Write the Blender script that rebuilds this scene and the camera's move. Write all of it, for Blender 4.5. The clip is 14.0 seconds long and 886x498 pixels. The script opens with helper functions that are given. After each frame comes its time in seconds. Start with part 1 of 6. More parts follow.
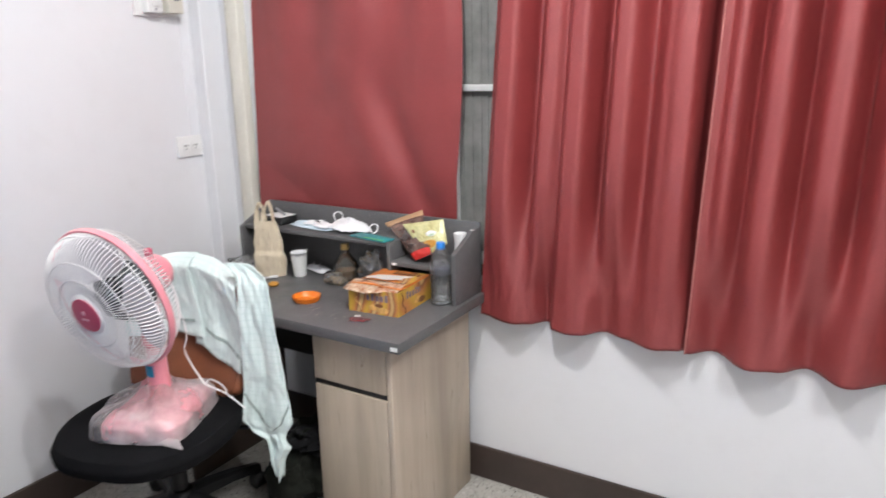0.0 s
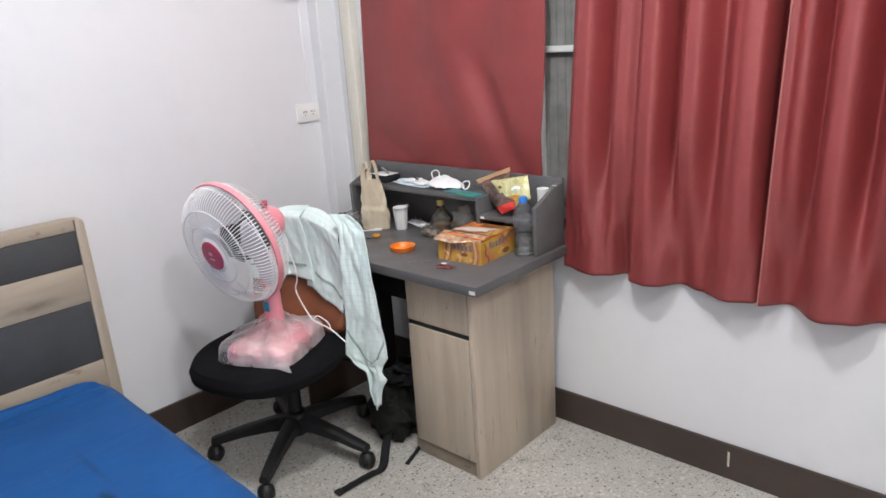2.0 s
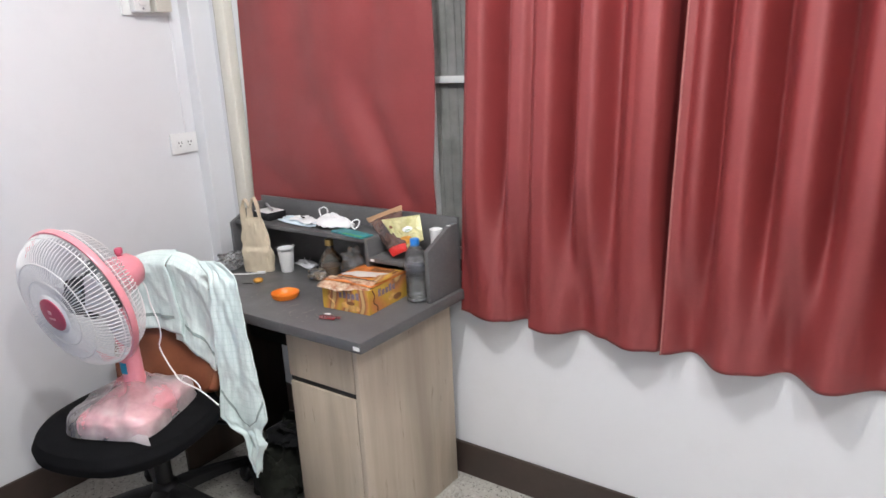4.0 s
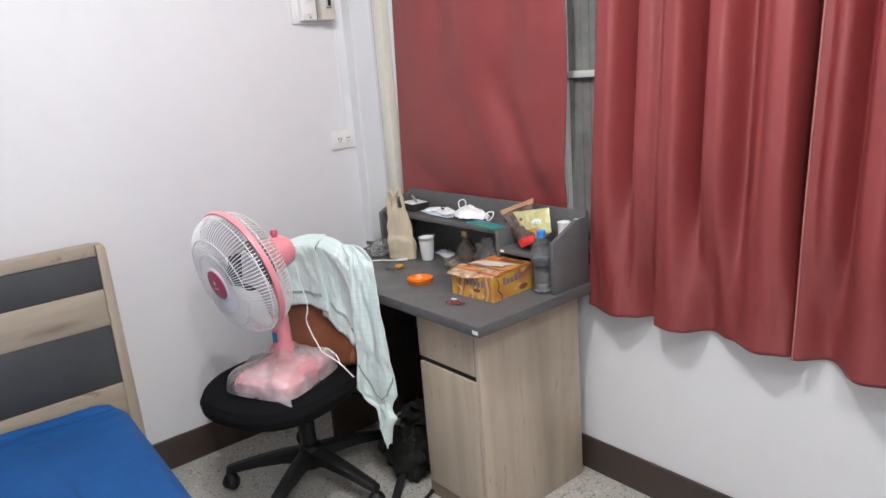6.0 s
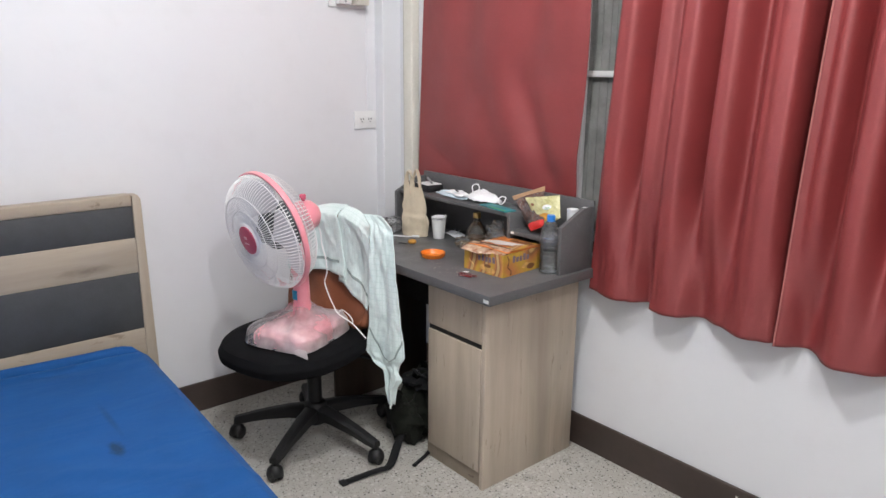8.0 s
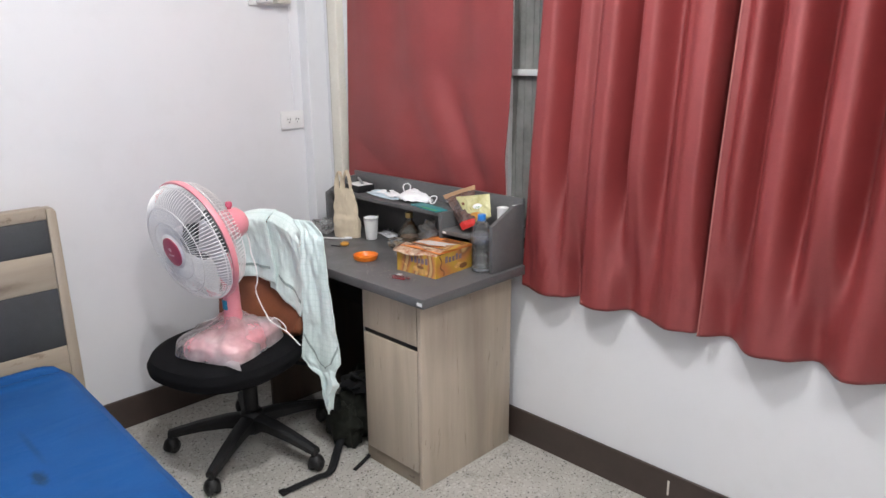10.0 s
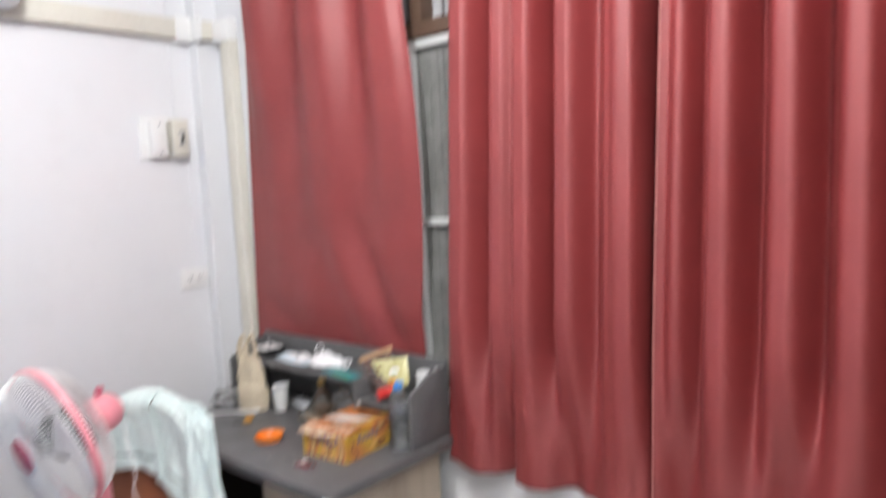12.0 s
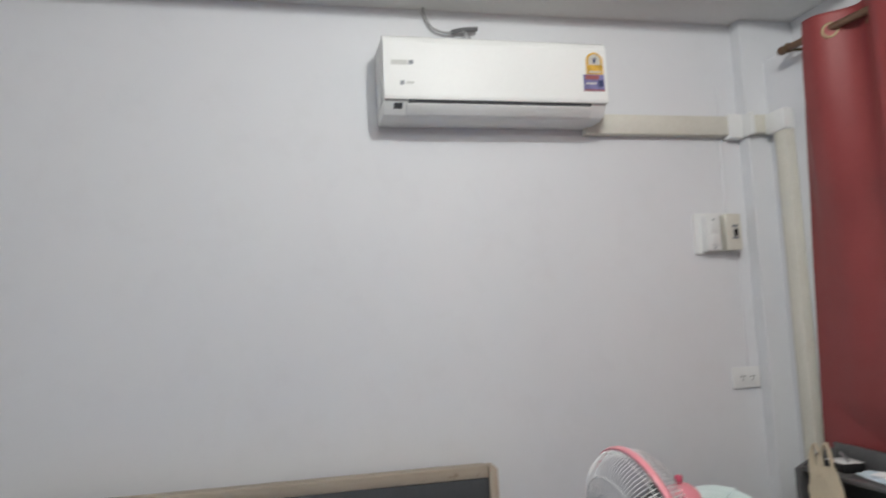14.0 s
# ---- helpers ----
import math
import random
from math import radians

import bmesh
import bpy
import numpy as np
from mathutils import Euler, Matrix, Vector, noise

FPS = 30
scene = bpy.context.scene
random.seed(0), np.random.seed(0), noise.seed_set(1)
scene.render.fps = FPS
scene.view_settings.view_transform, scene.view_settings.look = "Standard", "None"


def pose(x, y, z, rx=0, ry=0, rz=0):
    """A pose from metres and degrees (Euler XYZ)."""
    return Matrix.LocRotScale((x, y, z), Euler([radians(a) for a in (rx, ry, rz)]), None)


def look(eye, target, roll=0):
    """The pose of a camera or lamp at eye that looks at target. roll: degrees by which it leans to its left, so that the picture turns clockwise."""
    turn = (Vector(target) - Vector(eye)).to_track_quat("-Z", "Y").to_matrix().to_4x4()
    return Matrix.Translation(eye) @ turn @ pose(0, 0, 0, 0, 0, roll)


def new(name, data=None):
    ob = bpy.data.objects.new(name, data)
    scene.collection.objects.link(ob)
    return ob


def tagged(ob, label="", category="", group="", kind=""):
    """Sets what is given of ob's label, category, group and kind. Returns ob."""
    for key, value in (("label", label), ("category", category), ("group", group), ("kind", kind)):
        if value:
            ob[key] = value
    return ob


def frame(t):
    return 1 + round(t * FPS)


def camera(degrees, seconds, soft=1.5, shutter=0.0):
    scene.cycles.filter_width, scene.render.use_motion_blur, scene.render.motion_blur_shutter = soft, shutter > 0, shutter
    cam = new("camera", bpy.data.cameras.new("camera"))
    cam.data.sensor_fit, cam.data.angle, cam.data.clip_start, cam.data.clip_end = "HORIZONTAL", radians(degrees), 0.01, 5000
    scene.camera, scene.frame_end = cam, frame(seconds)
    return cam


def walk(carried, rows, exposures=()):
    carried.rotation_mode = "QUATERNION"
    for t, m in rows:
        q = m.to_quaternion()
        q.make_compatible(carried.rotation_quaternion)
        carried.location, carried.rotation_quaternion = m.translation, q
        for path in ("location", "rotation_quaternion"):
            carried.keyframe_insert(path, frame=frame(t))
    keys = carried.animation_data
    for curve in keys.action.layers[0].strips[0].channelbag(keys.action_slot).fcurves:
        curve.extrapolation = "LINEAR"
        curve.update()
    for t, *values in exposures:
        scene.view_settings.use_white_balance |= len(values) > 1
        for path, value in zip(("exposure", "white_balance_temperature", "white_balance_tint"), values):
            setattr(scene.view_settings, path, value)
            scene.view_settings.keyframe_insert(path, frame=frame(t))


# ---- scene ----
cam = camera(64.3, 14.0, shutter=0.5)
PATH = [
    (0, (0.173, 0.204, 1.517), (-0.832, 1.857, 1.009), -1.2),
    (0.5, (0.288, 0.188, 1.517), (-0.897, 1.701, 0.964), -2.1),
    (1, (0.395, 0.141, 1.516), (-0.892, 1.552, 0.92), -2.6),
    (1.5, (0.419, 0.143, 1.515), (-0.9, 1.522, 0.917), -4.0),
    (2, (0.433, 0.159, 1.51), (-0.875, 1.556, 0.93), -3.8),
    (2.5, (0.45, 0.192, 1.513), (-0.731, 1.698, 0.933), -3.7),
    (2.7, (0.465, 0.229, 1.536), (-0.632, 1.797, 0.953), -3.1),
    (4.8, (0.328, 0.459, 1.511), (-0.951, 1.919, 1.028), -2.8),
    (5, (0.382, 0.47, 1.503), (-0.974, 1.862, 1.031), -2.3),
    (5.5, (0.505, 0.471, 1.499), (-0.989, 1.714, 1.026), -3.8),
    (6, (0.546, 0.446, 1.503), (-0.96, 1.661, 0.998), -4.6),
    (6.5, (0.569, 0.39, 1.486), (-0.907, 1.659, 1.025), -1.7),
    (7, (0.607, 0.264, 1.475), (-0.875, 1.499, 0.949), -0.7),
    (7.2, (0.627, 0.232, 1.457), (-0.852, 1.482, 0.956), 0.5),
    (9.3, (0.599, 0.247, 1.466), (-0.866, 1.513, 0.966), -0.1),
    (9.5, (0.598, 0.248, 1.485), (-0.849, 1.53, 0.969), -0.1),
    (10, (0.626, 0.271, 1.506), (-0.73, 1.641, 0.971), -0.5),
    (10.5, (0.592, 0.295, 1.49), (-0.778, 1.656, 0.971), -0.9),
    (11, (0.562, 0.392, 1.495), (-0.853, 1.72, 1.013), -3.1),
    (11.5, (0.554, 0.531, 1.52), (-0.837, 1.892, 1.057), -3.5),
    (12, (0.523, 0.585, 1.573), (-0.774, 2.095, 1.377), -3.0),
    (12.2, (0.505, 0.653, 1.517), (-0.784, 2.181, 1.572), -3.3),
    (12.5, (0.487, 0.633, 1.574), (-0.875, 2.086, 1.76), -5.0),
    (13, (0.453, 0.565, 1.589), (-1.288, 1.511, 1.859), -3.6),
    (13.4, (0.375, 0.422, 1.554), (-1.48, 1.106, 1.856), -3.6),
    (13.5, (0.367, 0.406, 1.542), (-1.508, 1.039, 1.83), -2.9),
    (14, (0.336, 0.344, 1.505), (-1.605, 0.783, 1.701), -2.7),
]
EXPOSURE = [(0.0, 0.20, 6500, 10), (0.5, 0.12, 6500, 10), (1.5, 0.03, 6500, 10), (4.8, 0.12, 6500, 10), (5.5, 0.02, 6500, 10), (6.0, -0.02, 6500, 10), (6.5, -0.07, 6500, 10), (7.2, 0.0, 6500, 10), (11.5, 0.01, 6500, 10), (12.0, 0.12, 6500, 10), (12.5, 0.08, 6500, 10), (13.0, -0.30, 6600, 6), (13.5, -0.62, 6600, 5), (14.0, -0.82, 6600, 6)]
walk(cam, [(t, look(eye, target, roll)) for t, eye, target, roll in PATH], EXPOSURE)


# ---- world and light ----
world = bpy.data.worlds.new("night_outside")
world.use_nodes = True
scene.world = world
world.node_tree.nodes["Background"].inputs["Color"].default_value = (0.35, 0.38, 0.42, 1)
world.node_tree.nodes["Background"].inputs["Strength"].default_value = 0.06


def bulb(name, x, y, z, power, colour):
    lamp = bpy.data.lights.new(name, "POINT")
    lamp.shadow_soft_size, lamp.energy, lamp.color = 0.042, power, colour
    ob = new(name, lamp)
    ob.matrix_basis = pose(x, y, z)
    return ob


bulb("ceiling_bulb", -0.42, 0.97, 2.80, 84, (0.975, 0.985, 1.0))
bulb("ceiling_bulb", 0.95, 0.60, 2.80, 66, (0.975, 0.985, 1.0))

# ---- materials ----


def nodes_of(name, rough=0.6, metal=0.0, colour=(0.5, 0.5, 0.5)):
    m = bpy.data.materials.new(name)
    m.use_nodes = True
    nt = m.node_tree
    b = nt.nodes["Principled BSDF"]
    b.inputs["Roughness"].default_value = rough
    b.inputs["Metallic"].default_value = metal
    b.inputs["Base Color"].default_value = (*colour, 1)
    return m, nt, b


def tex_coords(nt, scale=(1, 1, 1), space="Object"):
    tc = nt.nodes.new("ShaderNodeTexCoord")
    mp = nt.nodes.new("ShaderNodeMapping")
    mp.inputs["Scale"].default_value = scale
    nt.links.new(tc.outputs[space], mp.inputs["Vector"])
    return mp.outputs["Vector"]


def noise_tex(nt, vec, scale, detail=4.0, rough=0.55, distort=0.0):
    n = nt.nodes.new("ShaderNodeTexNoise")
    n.inputs["Scale"].default_value = scale
    n.inputs["Detail"].default_value = detail
    n.inputs["Roughness"].default_value = rough
    n.inputs["Distortion"].default_value = distort
    nt.links.new(vec, n.inputs["Vector"])
    return n.outputs["Fac"]


def ramp(nt, fac, stops):
    r = nt.nodes.new("ShaderNodeValToRGB")
    els = r.color_ramp.elements
    while len(els) < len(stops):
        els.new(0.5)
    for e, (p, c) in zip(els, stops):
        e.position, e.color = p, (*c, 1)
    nt.links.new(fac, r.inputs["Fac"])
    return r.outputs["Color"]


def mixed(nt, fac, a, b, mode="MIX"):
    m = nt.nodes.new("ShaderNodeMix")
    m.data_type, m.blend_type = "RGBA", mode
    for sock, v in ((m.inputs[0], fac), (m.inputs[6], a), (m.inputs[7], b)):
        if isinstance(v, (int, float)):
            sock.default_value = v
        elif isinstance(v, tuple):
            sock.default_value = (*v, 1)
        else:
            nt.links.new(v, sock)
    return m.outputs[2]


def bump(nt, b, height, strength=0.2, dist=0.002):
    n = nt.nodes.new("ShaderNodeBump")
    n.inputs["Strength"].default_value = strength
    n.inputs["Distance"].default_value = dist
    nt.links.new(height, n.inputs["Height"])
    nt.links.new(n.outputs["Normal"], b.inputs["Normal"])


def varied(name, colour, rough=0.5, metal=0.0, spread=0.12, scale=6.0, grain=90.0, relief=0.1, depth=0.001, spec=0.5):
    """A paint or plastic with broad stains, fine grain and a little relief."""
    m, nt, b = nodes_of(name, rough, metal)
    v = tex_coords(nt)
    lo = tuple(max(0.0, c * (1 - spread)) for c in colour)
    hi = tuple(min(1.0, c * (1 + spread)) for c in colour)
    broad = ramp(nt, noise_tex(nt, v, scale), [(0.3, lo), (0.7, hi)])
    fine = noise_tex(nt, v, grain, 3)
    nt.links.new(mixed(nt, 0.12, broad, fine, "OVERLAY"), b.inputs["Base Color"])
    b.inputs["Specular IOR Level"].default_value = spec
    bump(nt, b, fine, relief, depth)
    return m


def mapped_range(nt, fac, a, b, lo, hi):
    n = nt.nodes.new("ShaderNodeMapRange")
    for key, val in zip(("From Min", "From Max", "To Min", "To Max"), (a, b, lo, hi)):
        n.inputs[key].default_value = val
    nt.links.new(fac, n.inputs["Value"])
    return n.outputs["Result"]


def dusty_board(name, colour):
    """Dark laminate with fine pale flecks of print and dust."""
    m, nt, b = nodes_of(name, 0.42)
    v = tex_coords(nt)
    base = ramp(nt, noise_tex(nt, v, 7, 5, 0.6), [(0.3, tuple(0.88 * c for c in colour)), (0.7, tuple(1.1 * c for c in colour))])
    fleck = mapped_range(nt, noise_tex(nt, v, 420, 2, 0.5), 0.58, 0.72, 0, 0.55)
    dust = mapped_range(nt, noise_tex(nt, v, 140, 3, 0.7), 0.62, 0.74, 0, 0.5)
    c = mixed(nt, fleck, base, (0.24, 0.235, 0.23))
    nt.links.new(mixed(nt, dust, c, (0.30, 0.28, 0.26)), b.inputs["Base Color"])
    nt.links.new(mapped_range(nt, noise_tex(nt, v, 12, 5), 0.3, 0.7, 0.34, 0.52), b.inputs["Roughness"])
    bump(nt, b, noise_tex(nt, v, 300, 3), 0.08, 0.0006)
    return m


def wall_paint():
    m, nt, b = nodes_of("white_wall_paint", 0.62)
    v = tex_coords(nt)
    broad = ramp(nt, noise_tex(nt, v, 1.3, 5), [(0.3, (0.73, 0.735, 0.757)), (0.7, (0.765, 0.77, 0.788))])
    smudge = ramp(nt, noise_tex(nt, v, 7.0, 6, 0.65), [(0.34, (0.88, 0.87, 0.86)), (0.48, (1, 1, 1))])
    nt.links.new(mixed(nt, 0.16, broad, smudge, "MULTIPLY"), b.inputs["Base Color"])
    bump(nt, b, noise_tex(nt, v, 55, 5), 0.18, 0.0015)
    return m


def terrazzo():
    m, nt, b = nodes_of("terrazzo", 0.33)
    v = tex_coords(nt)
    base = ramp(nt, noise_tex(nt, v, 3.0, 4), [(0.3, (0.42, 0.405, 0.37)), (0.7, (0.50, 0.485, 0.45))])
    out = base
    for scale, near, chance, colour in ((82, 0.27, 0.76, (0.045, 0.042, 0.040)), (130, 0.33, 0.66, (0.30, 0.28, 0.235)), (64, 0.36, 0.62, (0.56, 0.55, 0.52)), (170, 0.29, 0.78, (0.07, 0.062, 0.055))):
        vo = nt.nodes.new("ShaderNodeTexVoronoi")
        vo.inputs["Scale"].default_value = scale
        nt.links.new(v, vo.inputs["Vector"])
        inside = mapped_range(nt, vo.outputs["Distance"], near, near + 0.06, 1, 0)
        sep = nt.nodes.new("ShaderNodeSeparateColor")
        nt.links.new(vo.outputs["Color"], sep.inputs["Color"])
        pick = mapped_range(nt, sep.outputs["Red"], chance, chance + 0.02, 0, 1)
        mul = nt.nodes.new("ShaderNodeMath")
        mul.operation = "MULTIPLY"
        nt.links.new(inside, mul.inputs[0])
        nt.links.new(pick, mul.inputs[1])
        out = mixed(nt, mul.outputs[0], out, colour)
    dirt = ramp(nt, noise_tex(nt, v, 2.2, 6, 0.65), [(0.32, (0.72, 0.70, 0.66)), (0.6, (1, 1, 1))])
    nt.links.new(mixed(nt, 0.6, out, dirt, "MULTIPLY"), b.inputs["Base Color"])
    nt.links.new(mapped_range(nt, noise_tex(nt, v, 5, 4), 0.3, 0.7, 0.25, 0.5), b.inputs["Roughness"])
    return m


def wood(name, dark, light, axis="Z", rough=0.5, scale=1.0):
    """Laminate with long grain along one axis."""
    m, nt, b = nodes_of(name, rough)
    k = {"X": (0.06, 1, 1), "Y": (1, 0.06, 1), "Z": (1, 1, 0.06)}[axis]
    v = tex_coords(nt, tuple(c * scale for c in k))
    streak = noise_tex(nt, v, 30, 6, 0.62, 0.4)
    broad = noise_tex(nt, v, 6, 5, 0.55, 0.9)
    slow = tex_coords(nt, tuple(min(1, c * 4) * scale for c in k))
    c1 = ramp(nt, broad, [(0.3, dark), (0.72, light)])
    c2 = ramp(nt, streak, [(0.34, (0.72, 0.69, 0.66)), (0.56, (1, 1, 1))])
    cloud = ramp(nt, noise_tex(nt, slow, 4.5, 5, 0.6, 0.6), [(0.32, (0.80, 0.79, 0.79)), (0.62, (1.06, 1.04, 1.01))])
    cracks = ramp(nt, noise_tex(nt, slow, 13, 5, 0.7, 2.2), [(0.315, (0.40, 0.34, 0.30)), (0.365, (1, 1, 1))])
    c = mixed(nt, 0.26, c1, c2, "MULTIPLY")
    c = mixed(nt, 0.8, c, cloud, "MULTIPLY")
    c = mixed(nt, 0.6, c, cracks, "MULTIPLY")
    nt.links.new(c, b.inputs["Base Color"])
    bump(nt, b, streak, 0.08, 0.0008)
    return m


def knotted(mat, spot, stretch, dark):
    """Gives a wood one knot with dark feathered grain round it."""
    nt = mat.node_tree
    b = nt.nodes["Principled BSDF"]
    base = b.inputs["Base Color"].links[0].from_socket
    v = tex_coords(nt)
    sub = nt.nodes.new("ShaderNodeVectorMath")
    sub.operation = "SUBTRACT"
    nt.links.new(v, sub.inputs[0])
    sub.inputs[1].default_value = spot
    mul = nt.nodes.new("ShaderNodeVectorMath")
    mul.operation = "MULTIPLY"
    nt.links.new(sub.outputs[0], mul.inputs[0])
    mul.inputs[1].default_value = stretch
    ln = nt.nodes.new("ShaderNodeVectorMath")
    ln.operation = "LENGTH"
    nt.links.new(mul.outputs[0], ln.inputs[0])
    add = nt.nodes.new("ShaderNodeMath")
    add.operation = "MULTIPLY_ADD"
    nt.links.new(noise_tex(nt, tex_coords(nt, (1, 0.35, 1)), 45, 5, 0.65, 1.2), add.inputs[0])
    add.inputs[1].default_value = 1.1
    nt.links.new(ln.outputs["Value"], add.inputs[2])
    nt.links.new(mixed(nt, mapped_range(nt, add.outputs[0], 0.55, 1.45, 0.75, 0.0), base, dark), b.inputs["Base Color"])
    return mat


def fabric(name, colour, rough=0.8, weave=900.0, sheen=0.2, spread=0.15, relief=0.25, spec=0.2):
    m, nt, b = nodes_of(name, rough)
    v = tex_coords(nt)
    lo = tuple(c * (1 - spread) for c in colour)
    hi = tuple(min(1, c * (1 + spread)) for c in colour)
    nt.links.new(ramp(nt, noise_tex(nt, v, 9, 5, 0.6), [(0.3, lo), (0.7, hi)]), b.inputs["Base Color"])
    b.inputs["Sheen Weight"].default_value = sheen
    b.inputs["Specular IOR Level"].default_value = spec
    bump(nt, b, noise_tex(nt, v, weave, 2), relief, 0.0006)
    return m


def satin():
    """Closely woven red cloth with a broad soft sheen along the folds."""
    m, nt, b = nodes_of("red_satin_cloth", 0.46)
    v = tex_coords(nt)
    c = ramp(nt, noise_tex(nt, v, 3.0, 5, 0.6), [(0.3, (0.196, 0.0225, 0.0235)), (0.7, (0.246, 0.031, 0.032))])
    weave = noise_tex(nt, tex_coords(nt, (1, 1, 0.12)), 380, 3)
    weft = noise_tex(nt, tex_coords(nt, (0.10, 1, 1)), 300, 3)
    both = mixed(nt, 0.5, weave, weft)
    nt.links.new(mixed(nt, 0.16, c, both, "OVERLAY"), b.inputs["Base Color"])
    tan = nt.nodes.new("ShaderNodeTangent")
    tan.direction_type, tan.uv_map = "UV_MAP", "UVMap"
    nt.links.new(tan.outputs[0], b.inputs["Tangent"])
    b.inputs["Anisotropic"].default_value = 0.30
    b.inputs["Anisotropic Rotation"].default_value = 0.25
    b.inputs["Specular IOR Level"].default_value = 0.90
    b.inputs["IOR"].default_value = 1.55
    b.inputs["Specular Tint"].default_value = (1.0, 0.80, 0.79, 1)
    nt.links.new(mapped_range(nt, noise_tex(nt, v, 7.0, 4, 0.6), 0.3, 0.7, 0.53, 0.61), b.inputs["Roughness"])
    crease = noise_tex(nt, tex_coords(nt, (1, 1, 0.45)), 16, 6, 0.66)
    bump(nt, b, mixed(nt, 0.35, crease, both), 0.11, 0.004)
    return m


def film(name, tint, see, rough=0.25, scale=28.0, relief=0.6, ior=1.45):
    """Thin plastic film: clear with a little milkiness, and a wrinkled gloss."""
    m, nt, b = nodes_of(name, rough, 0, tint)
    v = tex_coords(nt)
    nt.nodes.remove(b)
    clear = nt.nodes.new("ShaderNodeBsdfTransparent")
    milky = nt.nodes.new("ShaderNodeBsdfDiffuse")
    milky.inputs["Color"].default_value = (*tint, 1)
    gloss = nt.nodes.new("ShaderNodeBsdfGlossy")
    gloss.inputs["Roughness"].default_value = rough
    gloss.inputs["Color"].default_value = (0.9, 0.9, 0.9, 1)
    wrinkle = nt.nodes.new("ShaderNodeBump")
    wrinkle.inputs["Strength"].default_value = relief
    wrinkle.inputs["Distance"].default_value = 0.009
    nt.links.new(noise_tex(nt, v, scale * 1.6, 4, 0.65, 1.0), wrinkle.inputs["Height"])
    nt.links.new(wrinkle.outputs["Normal"], gloss.inputs["Normal"])
    nt.links.new(wrinkle.outputs["Normal"], milky.inputs["Normal"])
    fres = nt.nodes.new("ShaderNodeFresnel")
    fres.inputs["IOR"].default_value = ior
    nt.links.new(wrinkle.outputs["Normal"], fres.inputs["Normal"])
    body = nt.nodes.new("ShaderNodeMixShader")
    nt.links.new(mapped_range(nt, noise_tex(nt, v, scale, 4, 0.6), 0.35, 0.68, see * 0.5, min(1, see * 1.7)), body.inputs[0])
    nt.links.new(clear.outputs[0], body.inputs[1])
    nt.links.new(milky.outputs[0], body.inputs[2])
    top = nt.nodes.new("ShaderNodeMixShader")
    nt.links.new(fres.outputs[0], top.inputs[0])
    nt.links.new(body.outputs[0], top.inputs[1])
    nt.links.new(gloss.outputs[0], top.inputs[2])
    nt.links.new(top.outputs[0], nt.nodes["Material Output"].inputs["Surface"])
    return m


WALL = wall_paint()
FLOOR = terrazzo()
CEIL = varied("ceiling_paint", (0.74, 0.73, 0.71), 0.75, 0, 0.03, 1.5, 70, 0.1)
BASE = varied("brown_skirting_paint", (0.052, 0.036, 0.030), 0.38, 0, 0.2, 4, 60, 0.15, 0.001)
OAK = wood("light_oak_laminate", (0.325, 0.272, 0.212), (0.455, 0.395, 0.320), "Z", 0.5)
DESK_OAK = wood("pale_desk_oak_laminate", (0.415, 0.345, 0.270), (0.56, 0.485, 0.395), "Z", 0.5)
OAK_H = wood("light_oak_laminate_level", (0.325, 0.272, 0.212), (0.455, 0.395, 0.320), "Y", 0.5)
PLINTH = wood("dull_plinth_laminate", (0.24, 0.195, 0.150), (0.33, 0.275, 0.215), "Y", 0.55)
GREY_BOARD = dusty_board("dark_grey_laminate", (0.100, 0.099, 0.101))
# Near-black board colour for the desk's inner panels and grip channel.
GREY_DARK = varied("near_black_inner_board", (0.016, 0.016, 0.018), 0.5, 0, 0.15, 8, 160, 0.1)
HEAD_GREY = varied("charcoal_headboard_panel", (0.054, 0.057, 0.061), 0.5, 0, 0.15, 7, 140, 0.15)
TEAK = wood("brown_window_wood", (0.070, 0.041, 0.029), (0.125, 0.074, 0.050), "Z", 0.5)
TEAK_H = wood("brown_window_wood_level", (0.070, 0.041, 0.029), (0.125, 0.074, 0.050), "X", 0.5)
ROD = wood("brown_rod_wood", (0.11, 0.06, 0.035), (0.18, 0.10, 0.055), "X", 0.4)
SATIN = satin()
# Oak darkened in colour to stand for deep shade inside the kneehole.
OAK_SHADED = wood("shaded_oak_laminate", (0.045, 0.030, 0.022), (0.075, 0.05, 0.035), "Z", 0.5)
THREAD = varied("pale_red_thread", (0.44, 0.17, 0.15), 0.6)
BRASS = varied("antique_brass", (0.22, 0.17, 0.10), 0.45, 0.85, 0.15)
ALU = varied("white_window_aluminium", (0.68, 0.69, 0.68), 0.4, 0, 0.06)
PANE = varied("grey_ribbed_pane", (0.20, 0.20, 0.19), 0.35, 0, 0.2, 14, 40, 0.1)
PANE_HI = varied("grey_upper_pane", (0.36, 0.36, 0.37), 0.4, 0, 0.15, 9, 40, 0.1)
WHITE = varied("white_plastic", (0.80, 0.80, 0.79), 0.32, 0, 0.03, 5, 100, 0.03)
AC_WHITE = varied("aircon_white_plastic", (0.84, 0.84, 0.82), 0.50, 0, 0.02, 3, 100, 0.02)
AC_DIM = varied("aircon_grey_slot", (0.07, 0.07, 0.075), 0.45)
CREAM = varied("cream_conduit_plastic", (0.66, 0.635, 0.56), 0.45, 0, 0.06, 5, 80, 0.05)
BLACK = varied("black_plastic", (0.008, 0.008, 0.009), 0.5, 0, 0.2, 10, 120, 0.15)
RUBBER = varied("black_caster_rubber", (0.02, 0.02, 0.02), 0.55, 0, 0.2)
